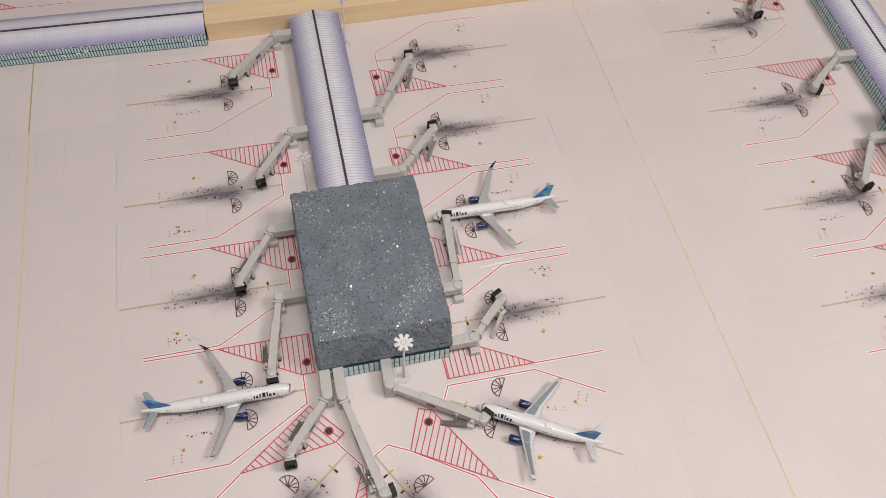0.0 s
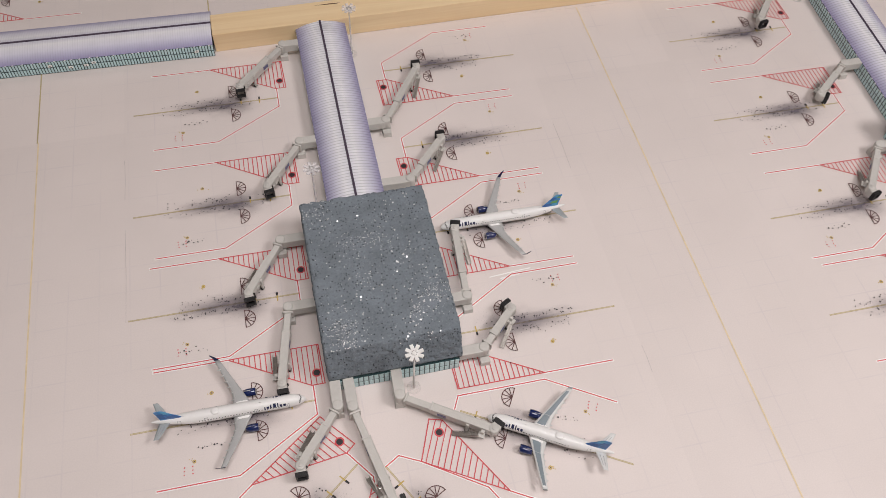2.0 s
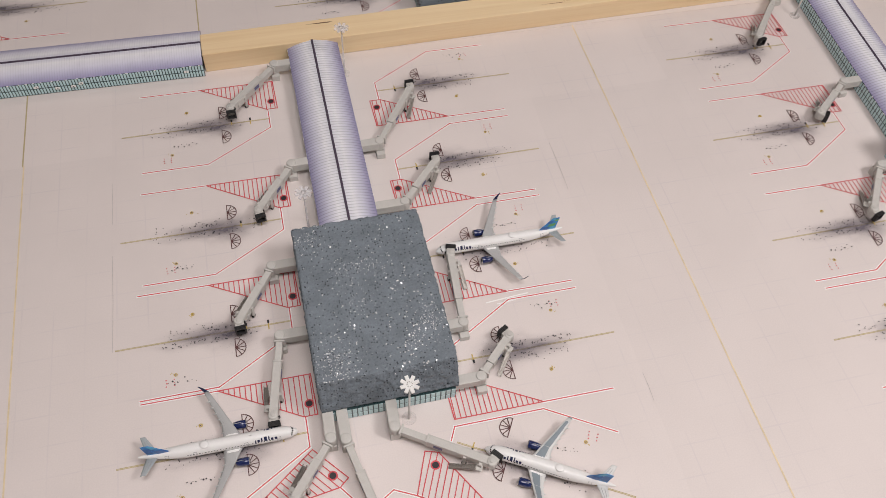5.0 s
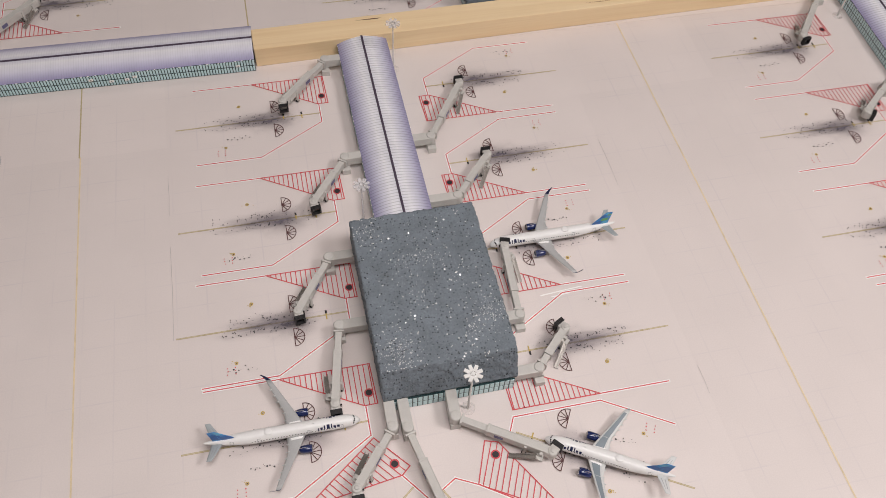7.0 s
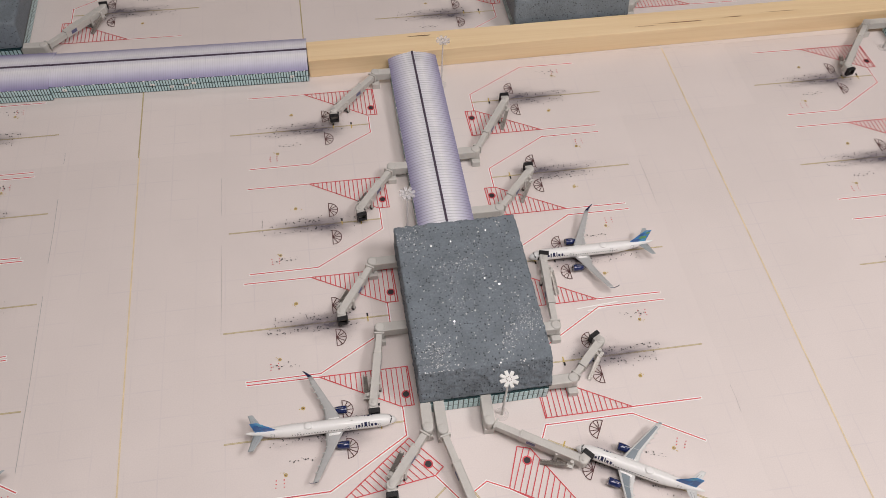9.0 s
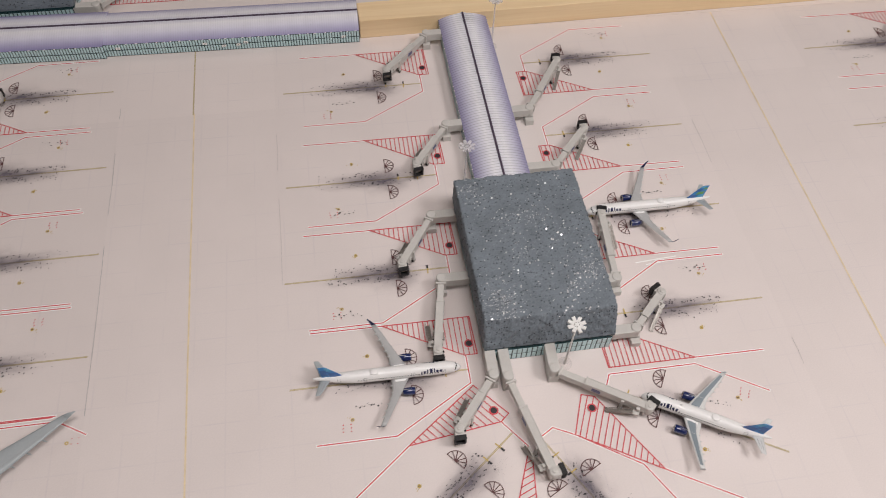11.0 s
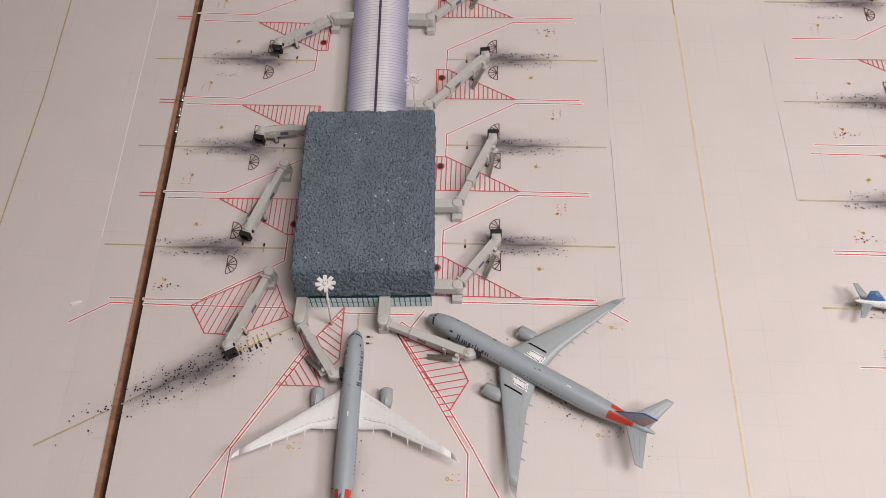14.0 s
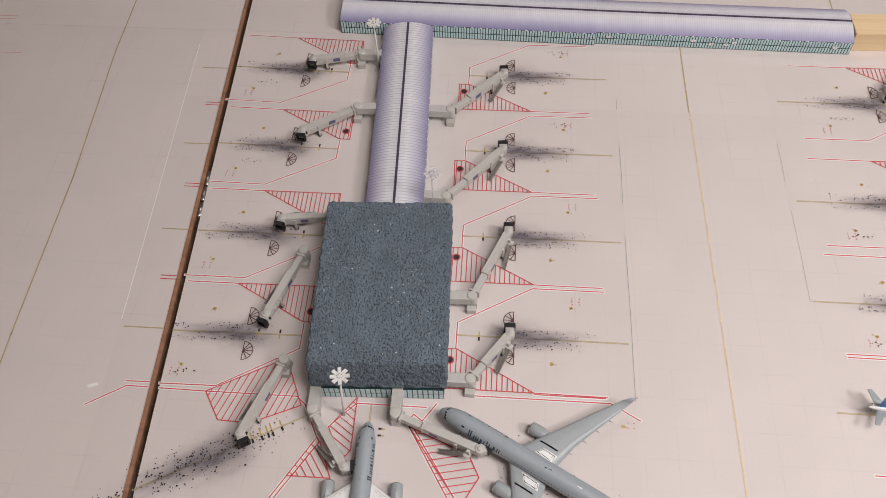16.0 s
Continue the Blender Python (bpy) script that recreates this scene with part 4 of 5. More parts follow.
def bridge(wall, rot, cab, face, stair=1, label="pale grey cast metal passenger boarding bridge with black bellows"):
    """wall: where it leaves the hall; rot: the rotunda; cab: the cab's middle; face: degrees to which the bellows point."""
    root = thing("boarding_bridge", pose(rot[0], rot[1], 0), label, "boarding bridge", "boarding bridges")
    wx, wy = wall[0] - rot[0], wall[1] - rot[1]
    d, a = math.hypot(wx, wy), math.degrees(math.atan2(wy, wx))
    if d > 0.004:
        part("fixed_walkway", box("fixed_walkway", 0.001, d + 0.001, -0.0043, 0.0043, 0.0075, 0.0160, BRIDGE, 0.0007), root, at=pose(0, 0, 0, 0, 0, a))
    part("column", box("column", -0.0046, 0.0042, -0.0040, 0.0040, 0.0, 0.0079, BRIDGE, 0.0005, taper=0.06), root, at=pose(0, 0, 0, 0, 0, a))
    part("foot", box("foot", -0.0040, 0.0040, -0.0092, -0.0040, 0.0, 0.0062, BRIDGE, 0.0006), root, at=pose(0, 0, 0, 0, 0, a + 90 if abs(wy) > abs(wx) else 0))
    part("rotunda", tube("rotunda", [(0.0072, 0.0040), (0.0080, 0.0044), (0.0158, 0.0044), (0.0166, 0.0041), (0.0169, 0.0036), (0.0170, 0.0030)], BRIDGE, 24), root)
    cx, cy = cab[0] - rot[0], cab[1] - rot[1]
    L, b = math.hypot(cx, cy), math.degrees(math.atan2(cy, cx))
    m = pose(0, 0, 0, 0, 0, b)
    split = L * 0.34
    part("collar", box("collar", 0.0044, 0.0060, -0.0044, 0.0044, 0.0076, 0.0160, BRIDGE, 0.0005), root, at=m)
    part("inner_tunnel", box("inner_tunnel", 0.005, split + 0.004, -0.0027, 0.0027, 0.0082, 0.0146, BRIDGE, 0.0006), root, at=m)
    outer = part("outer_tunnel", box("outer_tunnel", split, L - 0.002, -0.0033, 0.0033, 0.0078, 0.0158, BRIDGE, 0.0007), root, at=m)
    part("roof_rail", box("roof_rail", split + 0.001, L - 0.004, -0.0031, -0.0027, 0.0156, 0.0161, BRIDGE), outer)
    part("roof_rail", box("roof_rail", split + 0.001, L - 0.004, 0.0027, 0.0031, 0.0156, 0.0161, BRIDGE), outer)
    part("end_frame", box("end_frame", split - 0.0007, split + 0.0007, -0.0036, 0.0036, 0.0076, 0.0162, BRIDGE, 0.0002), outer)
    part("side_panel", box("side_panel", split + 0.006, split + 0.013, -0.00342, 0.00342, 0.0098, 0.0138, NAVY_SIGN), outer, "blue-grey printed side panel")
    # drive column under the outer tunnel, with its wheels
    q = L * 0.74
    part("drive_leg", box("drive_leg", q - 0.0012, q + 0.0012, -0.0044, -0.0030, 0.0022, 0.0142, BRIDGE, 0.0002), root, at=m)
    part("drive_leg", box("drive_leg", q - 0.0012, q + 0.0012, 0.0030, 0.0044, 0.0022, 0.0142, BRIDGE, 0.0002), root, at=m)
    part("axle_beam", box("axle_beam", q - 0.0013, q + 0.0013, -0.0050, 0.0050, 0.0012, 0.0030, BRIDGE_DARK, 0.0003), root, at=m)
    for s in (-1, 1):
        part("wheel", tube("wheel", [(-0.0009, 0.0015), (-0.0007, 0.0019), (0.0007, 0.0019), (0.0009, 0.0015)], TYRE, 14), root, at=m @ pose(q, s * 0.0034, 0.0019, 90))
    # service stair down one side, from a small landing
    run = 0.0225
    st = part("stair", box("stair", 0, run, -0.0013, 0.0013, -0.0003, 0.0003, STAIR_METAL), root, "weathered dark service stair", m @ pose(L - 0.0090, stair * 0.0062, 0.0093, 0, 0, 180 - stair * 9) @ pose(0, 0, 0, 0, 22.5, 0))
    for s in (-1, 1):
        part("stair_rail", box("stair_rail", 0, run, s * 0.0014 - 0.0002, s * 0.0014 + 0.0002, 0.0020, 0.0025, STAIR_METAL), st)
        part("stringer", box("stringer", 0, run, s * 0.0014 - 0.00025, s * 0.0014 + 0.00025, -0.0006, 0.0006, STAIR_METAL), st)
        for k in range(5):
            part("rail_post", box("rail_post", 0.001 + k * 0.005, 0.0014 + k * 0.005, s * 0.0014 - 0.0002, s * 0.0014 + 0.0002, 0.0005, 0.0021, STAIR_METAL), st)
    for k in range(10):
        part("stair_tread", box("stair_tread", 0.001 + k * 0.0021, 0.0018 + k * 0.0021, -0.0012, 0.0012, 0.0003, 0.0007, STAIR_METAL), st)
    part("stair_landing", box("stair_landing", L - 0.0105, L - 0.0052, min(stair * 0.0031, stair * 0.0080), max(stair * 0.0031, stair * 0.0080), 0.0083, 0.0098, BRIDGE, 0.0003), root, at=m)
    part("landing_box", box("landing_box", L - 0.0088, L - 0.0060, min(stair * 0.0031, stair * 0.0056), max(stair * 0.0031, stair * 0.0056), 0.0098, 0.0140, BRIDGE, 0.0003), root, at=m)
    # round cab with its canopy and bellows
    c = pose(cx, cy, 0, 0, 0, face)
    part("cab", tube("cab", [(0.0074, 0.0035), (0.0080, 0.0039), (0.0154, 0.0039), (0.0163, 0.0035), (0.0165, 0.0027)], BRIDGE, 24), root, at=c)
    part("cab_window", box("cab_window", 0.0030, 0.0040, 0.0012, 0.0034, 0.0112, 0.0142, GLASS_DARK), root, "dark cab window", c @ pose(0, 0, 0, 0, 0, 35))
    part("control_box", box("control_box", L - 0.0105, L - 0.0075, -stair * 0.0033 - 0.0008, -stair * 0.0033 + 0.0008, 0.0085, 0.0125, BRIDGE, 0.0003), root, at=m)
    part("cable_drum", box("cable_drum", q - 0.0042, q - 0.0022, -0.0016, 0.0016, 0.0040, 0.0080, BRIDGE_DARK, 0.0004), root, at=m)
    part("cab_cap", tube("cab_cap", [(0.0163, 0.0018), (0.0170, 0.0017), (0.0171, 0.0010)], BRIDGE, 16), root, at=c)
    part("cab_neck", box("cab_neck", 0.0, 0.0052, -0.0036, 0.0036, 0.0078, 0.0150, BRIDGE, 0.0006), root, at=c)
    be = part("bellows", hood(0.0050, 0.0088, 0.0042, 0.0074, 0.0158, 0.0010), root, "black folded hollow bellows", c)
    for k in range(3):
        part("bellows_fold", hood(0.0055 + k * 0.0011, 0.0059 + k * 0.0011, 0.0045, 0.0071, 0.0161, 0.0006), be)
    return root


BRIDGES = [
    ((-0.050, 0.2625), (-0.0190, 0.2620), (0.0320, 0.3170), 95, -1), ((-0.041, 0.1555), (-0.0160, 0.1550), (0.0340, 0.2150), 95, -1),
    ((-0.008, 0.0500), (0.0130, 0.0505), (0.0415, 0.1190), 90, -1), ((-0.004, -0.0250), (0.0155, -0.0250), (0.0455, 0.0175), 92, -1),
    ((-0.094, 0.3390), (-0.1170, 0.3390), (-0.1660, 0.3280), 262, 1), ((-0.090, 0.2630), (-0.1110, 0.2620), (-0.1605, 0.2285), 265, 1),
    ((-0.112, 0.1290), (-0.1170, 0.1285), (-0.1610, 0.1225), 262, 1), ((-0.1355, 0.0880), (-0.1355, 0.0880), (-0.1560, 0.0235), 252, 1),
    ((-0.1335, -0.0170), (-0.1335, -0.0170), (-0.1555, -0.0800), 300, 1),
    ((-0.1040, -0.0340), (-0.1040, -0.0575), (-0.0735, -0.1010), 8, -1), ((-0.0400, -0.0340), (-0.0400, -0.0570), (0.0255, -0.0815), 25, -1),
    ((0.4780, 0.3640), (0.4590, 0.3640), (0.4110, 0.3115), 272, 1), ((0.4780, 0.2285), (0.4600, 0.2280), (0.4250, 0.1800), 280, 1),
    ((0.4560, 0.1180), (0.4300, 0.1180), (0.3985, 0.0700), 275, 1), ((0.4540, 0.0500), (0.4290, 0.0500), (0.4165, -0.0170), 270, -1),
    ((0.5250, 0.2400), (0.5450, 0.2400), (0.5890, 0.3075), 90, -1), ((0.5250, 0.1640), (0.5540, 0.1640), (0.5930, 0.2080), 92, -1),
    ((0.5560, 0.0320), (0.5760, 0.0320), (0.5815, 0.1010), 75, -1), ((0.5560, -0.0180), (0.5780, -0.0180), (0.6095, 0.0130), 120, -1),
    ((0.4565, -0.0200), (0.4560, -0.0440), (0.4225, -0.0850), 270, -1), ((0.4670, -0.0200), (0.4670, -0.0470), (0.4850, -0.1265), 12, -1),
    ((0.5050, -0.0200), (0.5040, -0.0450), (0.5685, -0.0865), 40, -1),
    ((1.0640, 0.3830), (1.0335, 0.3830), (0.9770, 0.3150), 280, 1), ((1.0580, 0.2320), (1.0340, 0.2320), (0.9880, 0.1955), 320, 1), ((1.0350, 0.1200), (1.0120, 0.1200), (0.9770, 0.0720), 285, 1),
    ((0.0900, 0.4500), (0.1120, 0.4490), (0.1680, 0.5090), 95, -1), ((0.7540, 0.4480), (0.7680, 0.4480), (0.8200, 0.5000), 95, -1),
]
for wall, rot, cab, face, stair in BRIDGES:
    made = bridge(wall, rot, cab, face, -1)
    if cab == (0.4850, -0.1265):  # bent bright stair frame on its western side
        frame_at = pose(0.0058, -0.0585, 0.0, 0, 0, -72)
        part("stair_frame", box("stair_frame", -0.0050, 0.0062, -0.0008, 0.0004, 0.0068, 0.0078, STAIR_METAL, 0.0003), made, "bright bent metal stair frame", frame_at @ pose(0, 0, 0, 0, 12, 0))
        part("stair_frame", box("stair_frame", 0.0048, 0.0062, -0.0010, 0.0046, 0.0052, 0.0062, BRIGHT, 0.0003), made, "bright bent metal stair frame", frame_at)

# ---- light masts ----


def mast(x, y, height=0.0585, lean=0.0, side=0.0, plastic=MAST, colour="white"):
    root = thing("light_mast", pose(x, y, 0, lean, side, 0), f"slender {colour} light mast with a flower-shaped lamp head", "light mast", "light masts")
    part("base_disc", tube("base_disc", [(0, 0.0058), (0.0006, 0.0058), (0.0009, 0.0052), (0.0012, 0.0016)], CLEAR, 24), root, "clear plastic base disc")
    part("pole", tube("pole", [(0.0005, 0.0011), (0.02, 0.0009), (height, 0.0007)], plastic, 12), root)
    part("hub", tube("hub", [(height - 0.001, 0.0012), (height, 0.0034), (height + 0.0014, 0.0034), (height + 0.0020, 0.0022)], plastic, 16), root)
    for k in range(8):
        part("lamp_paddle", box("lamp_paddle", 0.0028, 0.0074, -0.0014, 0.0014, 0, 0.0014, plastic, 0.0003), root, at=pose(0, 0, height, 0, 0, 45 * k + 10) @ pose(0, 0, 0, 0, -8, 0))
        part("lamp_lens", tube("lamp_lens", [(height + 0.0019, 0.0004), (height + 0.0024, 0.0003)], BRIDGE_DARK, 8), root, at=pose(0.0019 * math.cos(k * 0.785), 0.0019 * math.sin(k * 0.785), 0))


for x, y in ((0.5172, -0.0345), (-0.0990, 0.3320), (1.0460, 0.3540)):
    mast(x, y)
for x, y in ((0.4660, 0.1545), (0.5290, 0.3530), (-0.0265, 0.1435)):
    mast(x, y, plastic=GHOST, colour="milky")
mast(-0.0815, -0.0550, 0.0565, -6.0, 3.0)

# ---- aircraft models ----


class Airliner:
    """A die-cast airliner. Lengths in real metres, brought down by scale; nose towards +x, origin on the ground under the middle."""

    def __init__(self, spec, at, label):
        self.s, self.q = spec, spec["scale"]
        self.root = thing("model_airliner", at, label, "model aircraft", "model aircraft")
        self.fuselage()
        for side in (-1, 1):
            self.wing(side)
            self.engine(side)
            self.stabiliser(side)
        self.fin()
        self.gear()
        self.details()

    def section(self, d):
        """Half-width, half-height and middle height of the hull, d metres behind the nose."""
        s = self.s
        L, R, axis = s["length"], s["radius"], s["axis"]
        nose, tail = R * 3.0, R * 7.4
        if d < nose:
            k = 1 - d / nose
            w = R * math.sqrt(max(0.0, 1 - k ** 2.1)) ** 1.1
            return w, w * 1.02, axis - 0.32 * R * k ** 2.0
        if d > L - tail:
            k = (d - (L - tail)) / tail
            w = R * (1 - 0.90 * k ** 1.75)
            return w, w * 1.02, axis + R * 0.72 * k ** 1.6
        return R, R * 1.02, axis

    def spot(self, d, turn, lift=0.02):
        """A place on the hull: d behind the nose, turn degrees up from the left (+y) side."""
        w, h, z = self.section(d)
        a = radians(turn)
        return Vector(((self.s["length"] / 2 - d) * self.q, (w + lift) * math.cos(a) * self.q, (z + (h + lift) * math.sin(a)) * self.q))

    def fuselage(self):
        L, n = self.s["length"], 28
        ds = [L * 0.0004, 0.12, 0.3, 0.6, 1.0, 1.5, 2.1, 2.8, 3.6, 4.6, 5.8, 7.2] + [7.2 + (L * 0.985 - 7.2) * k / 40 for k in range(1, 41)] + [L * 0.993, L * 0.998, L]
        ds = [d for d in ds if d <= L]
        verts, faces = [], []
        for d in ds:
            w, h, z = self.section(d)
            if d >= L:
                w, h = w * 0.35, h * 0.35
            for i in range(n):
                a = 2 * math.pi * i / n
                verts.append(((L / 2 - d) * self.q, w * math.cos(a) * self.q, (z + h * math.sin(a)) * self.q))
        for k in range(len(ds) - 1):
            for i in range(n):
                j = (i + 1) % n
                faces.append((k * n + i, (k + 1) * n + i, (k + 1) * n + j, k * n + j))
        faces += [tuple(range(n)), tuple(reversed(range((len(ds) - 1) * n, len(ds) * n)))]
        self.body = part("fuselage", mesh("fuselage", verts, faces, self.s["paint"], True), self.root, self.s["body_label"])
        # belly fairing
        d0, R = self.s["wing_root"], self.s["radius"]
        v, f, m = [], [], 14
        for k in range(13):
            t = -1 + k / 6
            w = math.sqrt(max(0.0, 1 - t * t)) ** 0.7
            for i in range(m):
                a = math.pi + math.pi * i / (m - 1)
                v.append(((self.s["length"] / 2 - (d0 + self.s["chord"] * (0.5 + 0.78 * t))) * self.q, R * 1.06 * w * math.cos(a) * self.q, (self.s["axis"] - 0.25 * R + R * 0.92 * w * math.sin(a)) * self.q))
        for k in range(12):
            for i in range(m - 1):
                f.append((k * m + i, k * m + i + 1, (k + 1) * m + i + 1, (k + 1) * m + i))
        part("belly_fairing", mesh("belly_fairing", v, f, self.s["paint"], True), self.body)

    def patch(self, name, d0, d1, a0, a1, material, parent=None, label="", lift=0.03, skew=0.0, nd=4, na=3):
        v, f = [], []
        for i in range(nd + 1):
            for j in range(na + 1):
                v.append(self.spot(d0 + (d1 - d0) * i / nd + skew * j / na, a0 + (a1 - a0) * j / na, lift))
        for i in range(nd):
            for j in range(na):
                k = i * (na + 1) + j
                f.append((k, k + 1, k + na + 2, k + na + 1))
        return part(name, mesh(name, v, f, material, True), parent or self.body, label)

    def foil(self, stations, material, name, parent, label=""):
        """A wing skin through stations of (x, y, z, chord, thickness); x is the leading edge, metres behind the nose."""
        prof = [(0, 0), (0.03, 0.30), (0.12, 0.50), (0.30, 0.62), (0.55, 0.50), (0.80, 0.22), (1.0, 0.03), (1.0, -0.03), (0.75, -0.14), (0.45, -0.32), (0.2, -0.36), (0.05, -0.24)]
        n, verts, faces = len(prof), [], []
        for x, y, z, c, t in stations:
            for a, b in prof:
                verts.append(((self.s["length"] / 2 - x - a * c) * self.q, y * self.q, (z + b * t) * self.q))
        for k in range(len(stations) - 1):
            for i in range(n):
                j = (i + 1) % n
                faces.append((k * n + i, k * n + j, (k + 1) * n + j, (k + 1) * n + i))
        faces += [tuple(reversed(range(n))), tuple((len(stations) - 1) * n + i for i in range(n))]
        me = mesh(name, verts, faces, material, True)
        bm = bmesh.new()
        bm.from_mesh(me)
        bmesh.ops.recalc_face_normals(bm, faces=bm.faces[:])
        bm.to_mesh(me)
        bm.free()
        return part(name, me, parent, label)

    def edge(self, y):
        """Leading edge, chord and height of the wing at y metres from the middle."""
        s = self.s
        k = y / s["half_span"]
        x = s["wing_root"] + k * s["half_span"] * math.tan(radians(s["sweep"]))
        tail0, kink = s["wing_root"] + s["chord"], 0.36
        tip = s["wing_root"] + s["half_span"] * math.tan(radians(s["sweep"])) + s["tip"]
        back = tail0 + s.get("kink_out", 0.6) * k / kink if k < kink else tail0 + s.get("kink_out", 0.6) + (tip - tail0 - s.get("kink_out", 0.6)) * (k - kink) / (1 - kink)
        z = s["axis"] - s["radius"] * 0.52 + s["half_span"] * math.tan(radians(s["dihedral"])) * k * (0.7 + 0.3 * k)
        return x, back - x, z

    def wing(self, side):
        s = self.s
        st = []
        for k in (0.0, 0.1, 0.22, 0.36, 0.55, 0.75, 0.9, 1.0):
            y = k * s["half_span"]
            x, c, z = self.edge(y)
            st.append((x, side * y, z, c, c * (0.13 - 0.03 * k)))
        w = self.foil(st, s["wing_paint"], "wing", self.root, s["wing_label"])
        x, c, z = self.edge(s["half_span"])
        hs = s["half_span"]
        if s["tip_kind"] == "sharklet":
            self.foil([(x, side * hs, z, c, c * 0.1), (x + 0.5, side * (hs + 0.35), z + 0.35, c * 0.82, c * 0.08), (x + 1.3, side * (hs + 0.62), z + 1.3, c * 0.6, c * 0.06), (x + 2.3, side * (hs + 0.8), z + 2.45, c * 0.35, c * 0.04)], s["tip_paint"], "winglet", w, "upturned dark wingtip")
        elif s["tip_kind"] == "fence":
            self.foil([(x + 0.2, side * hs, z - 0.6, c * 0.4, 0.1), (x, side * (hs + 0.05), z, c * 0.9, 0.14), (x + 0.8, side * (hs + 0.1), z + 0.9, c * 0.4, 0.08)], s["tip_paint"], "wingtip_fence", w)
        else:
            self.foil([(x, side * hs, z, c, c * 0.1), (x + 1.5, side * (hs + 1.5), z + 0.35, c * 0.6, c * 0.07), (x + 3.2, side * (hs + 2.5), z + 0.8, c * 0.16, c * 0.03)], s["wing_paint"], "raked_tip", w)

        def on_wing(name, y0, y1, f0, f1, g0, g1, material, label="", lift=0.07):
            """A thin printed patch lying on the upper skin, from y0 to y1; f and g are its chord fractions at either end."""
            v, f, na, nb = [], [], 5, 6
            for i in range(na + 1):
                t = i / na
                y = y0 + (y1 - y0) * t
                x, c, z = self.edge(y)
                thick = c * (0.13 - 0.03 * y / hs)
                for k in range(nb + 1):
                    fr = (f0 + (g0 - f0) * t) * (1 - k / nb) + (f1 + (g1 - f1) * t) * k / nb
                    up = float(np.interp(fr, (0, 0.03, 0.12, 0.30, 0.55, 0.80, 1.0), (0, 0.30, 0.50, 0.62, 0.50, 0.22, 0.03))) * thick
                    v.append(((s["length"] / 2 - x - fr * c) * self.q, side * y * self.q, (z + up + lift) * self.q))
            for i in range(na):
                for k in range(nb):
                    p = i * (nb + 1) + k
                    f.append((p, p + 1, p + nb + 2, p + nb + 1))
            part(name, mesh(name, v, f, material), w, label)

        R = s["radius"]
        if s.get("inset"):
            on_wing("wing_panel", hs * 0.16, hs * 0.37, 0.16, 0.68, 0.18, 0.72, WING_INSET, "slate grey wing panel")
            on_wing("wing_panel", hs * 0.375, hs * 0.93, 0.18, 0.72, 0.22, 0.72, WING_INSET, "slate grey wing panel")
        if s.get("rootpatch"):
            on_wing("root_walkway", R * 1.04, R * 1.42, 0.08, 0.80, 0.14, 0.80, WING_WHITE, "white walkway patch at the wing root")
        if s.get("walkway"):
            on_wing("wing_walkway", R * 1.18, R * 1.98, 0.36, 0.84, 0.42, 0.84, WING_WHITE, "white walkway patch with dotted edge")
            for k in range(11):
                a, b = 0.385 + 0.41 * k / 11, 0.43 + 0.375 * k / 11
                on_wing("walkway_dash", R * 1.26, R * 1.36, a, a + 0.020, a, a + 0.020, GLASS_DARK, "black dash", 0.13)
                on_wing("walkway_dash", R * 1.80, R * 1.90, b, b + 0.019, b, b + 0.019, GLASS_DARK, "black dash", 0.13)
            for k in range(4):
                y = R * (1.38 + 0.11 * k)
                on_wing("walkway_dash", y, y + R * 0.06, 0.800, 0.818, 0.800, 0.818, GLASS_DARK, "black dash", 0.13)
                on_wing("walkway_dash", y, y + R * 0.06, 0.390 + 0.010 * k, 0.410 + 0.010 * k, 0.395 + 0.010 * k, 0.415 + 0.010 * k, GLASS_DARK, "black dash", 0.13)
            on_wing("wing_slot", R * 2.36, R * 2.52, 0.13, 0.72, 0.14, 0.72, GLASS_DARK, "black slot line")
        if s.get("dashes"):
            for k in range(8):
                y = hs * (0.14 + 0.05 * k)
                on_wing("walkway_dash", y, y + hs * 0.022, 0.16 + 0.01 * k, 0.172 + 0.01 * k, 0.165 + 0.01 * k, 0.177 + 0.01 * k, LINE_GREY)
                on_wing("walkway_dash", y, y + hs * 0.022, 0.70, 0.712, 0.70, 0.712, LINE_GREY)
        for y0, y1 in ((0.14, 0.35), (0.37, 0.62), (0.64, 0.92)):
            on_wing("flap_line", hs * y0, hs * y1, 0.740, 0.750, 0.760, 0.775, LINE_GREY)
            on_wing("slat_line", hs * y0, hs * y1, 0.110, 0.117, 0.130, 0.142, LINE_GREY)
        for k in s["fairings"]:
            x, c, z = self.edge(hs * k)
            me = tube("flap_fairing", [(-0.16 * s["chord"], 0.02), (-0.10 * s["chord"], 0.26), (0.02 * s["chord"], 0.30), (0.14 * s["chord"], 0.04)], s.get("fairing_paint", s["wing_paint"]), 10)
            me.transform(Matrix.Diagonal((self.q, self.q, self.q, 1)))
            part("flap_fairing", me, w, at=Matrix.Translation(((s["length"] / 2 - x - 0.93 * c) * self.q, side * hs * k * self.q, (z - 0.22) * self.q)) @ pose(0, 0, 0, 0, -90, 0))

    def engine(self, side):
        s, q = self.s, self.q
        y, r, l = s["engine"]
        x, c, z = self.edge(y)
        x0 = x - l * s.get('ahead', 0.66)
        zz = z - r * 1.02
        zz = max(zz, r + 0.55)
        rings = [(0.30 * l, 0.80 * r), (0.02 * l, 0.86 * r), (0.0, 0.93 * r), (0.03 * l, 1.0 * r), (0.30 * l, 1.06 * r), (0.60 * l, 1.0 * r), (0.86 * l, 0.80 * r), (0.86 * l, 0.70 * r)]
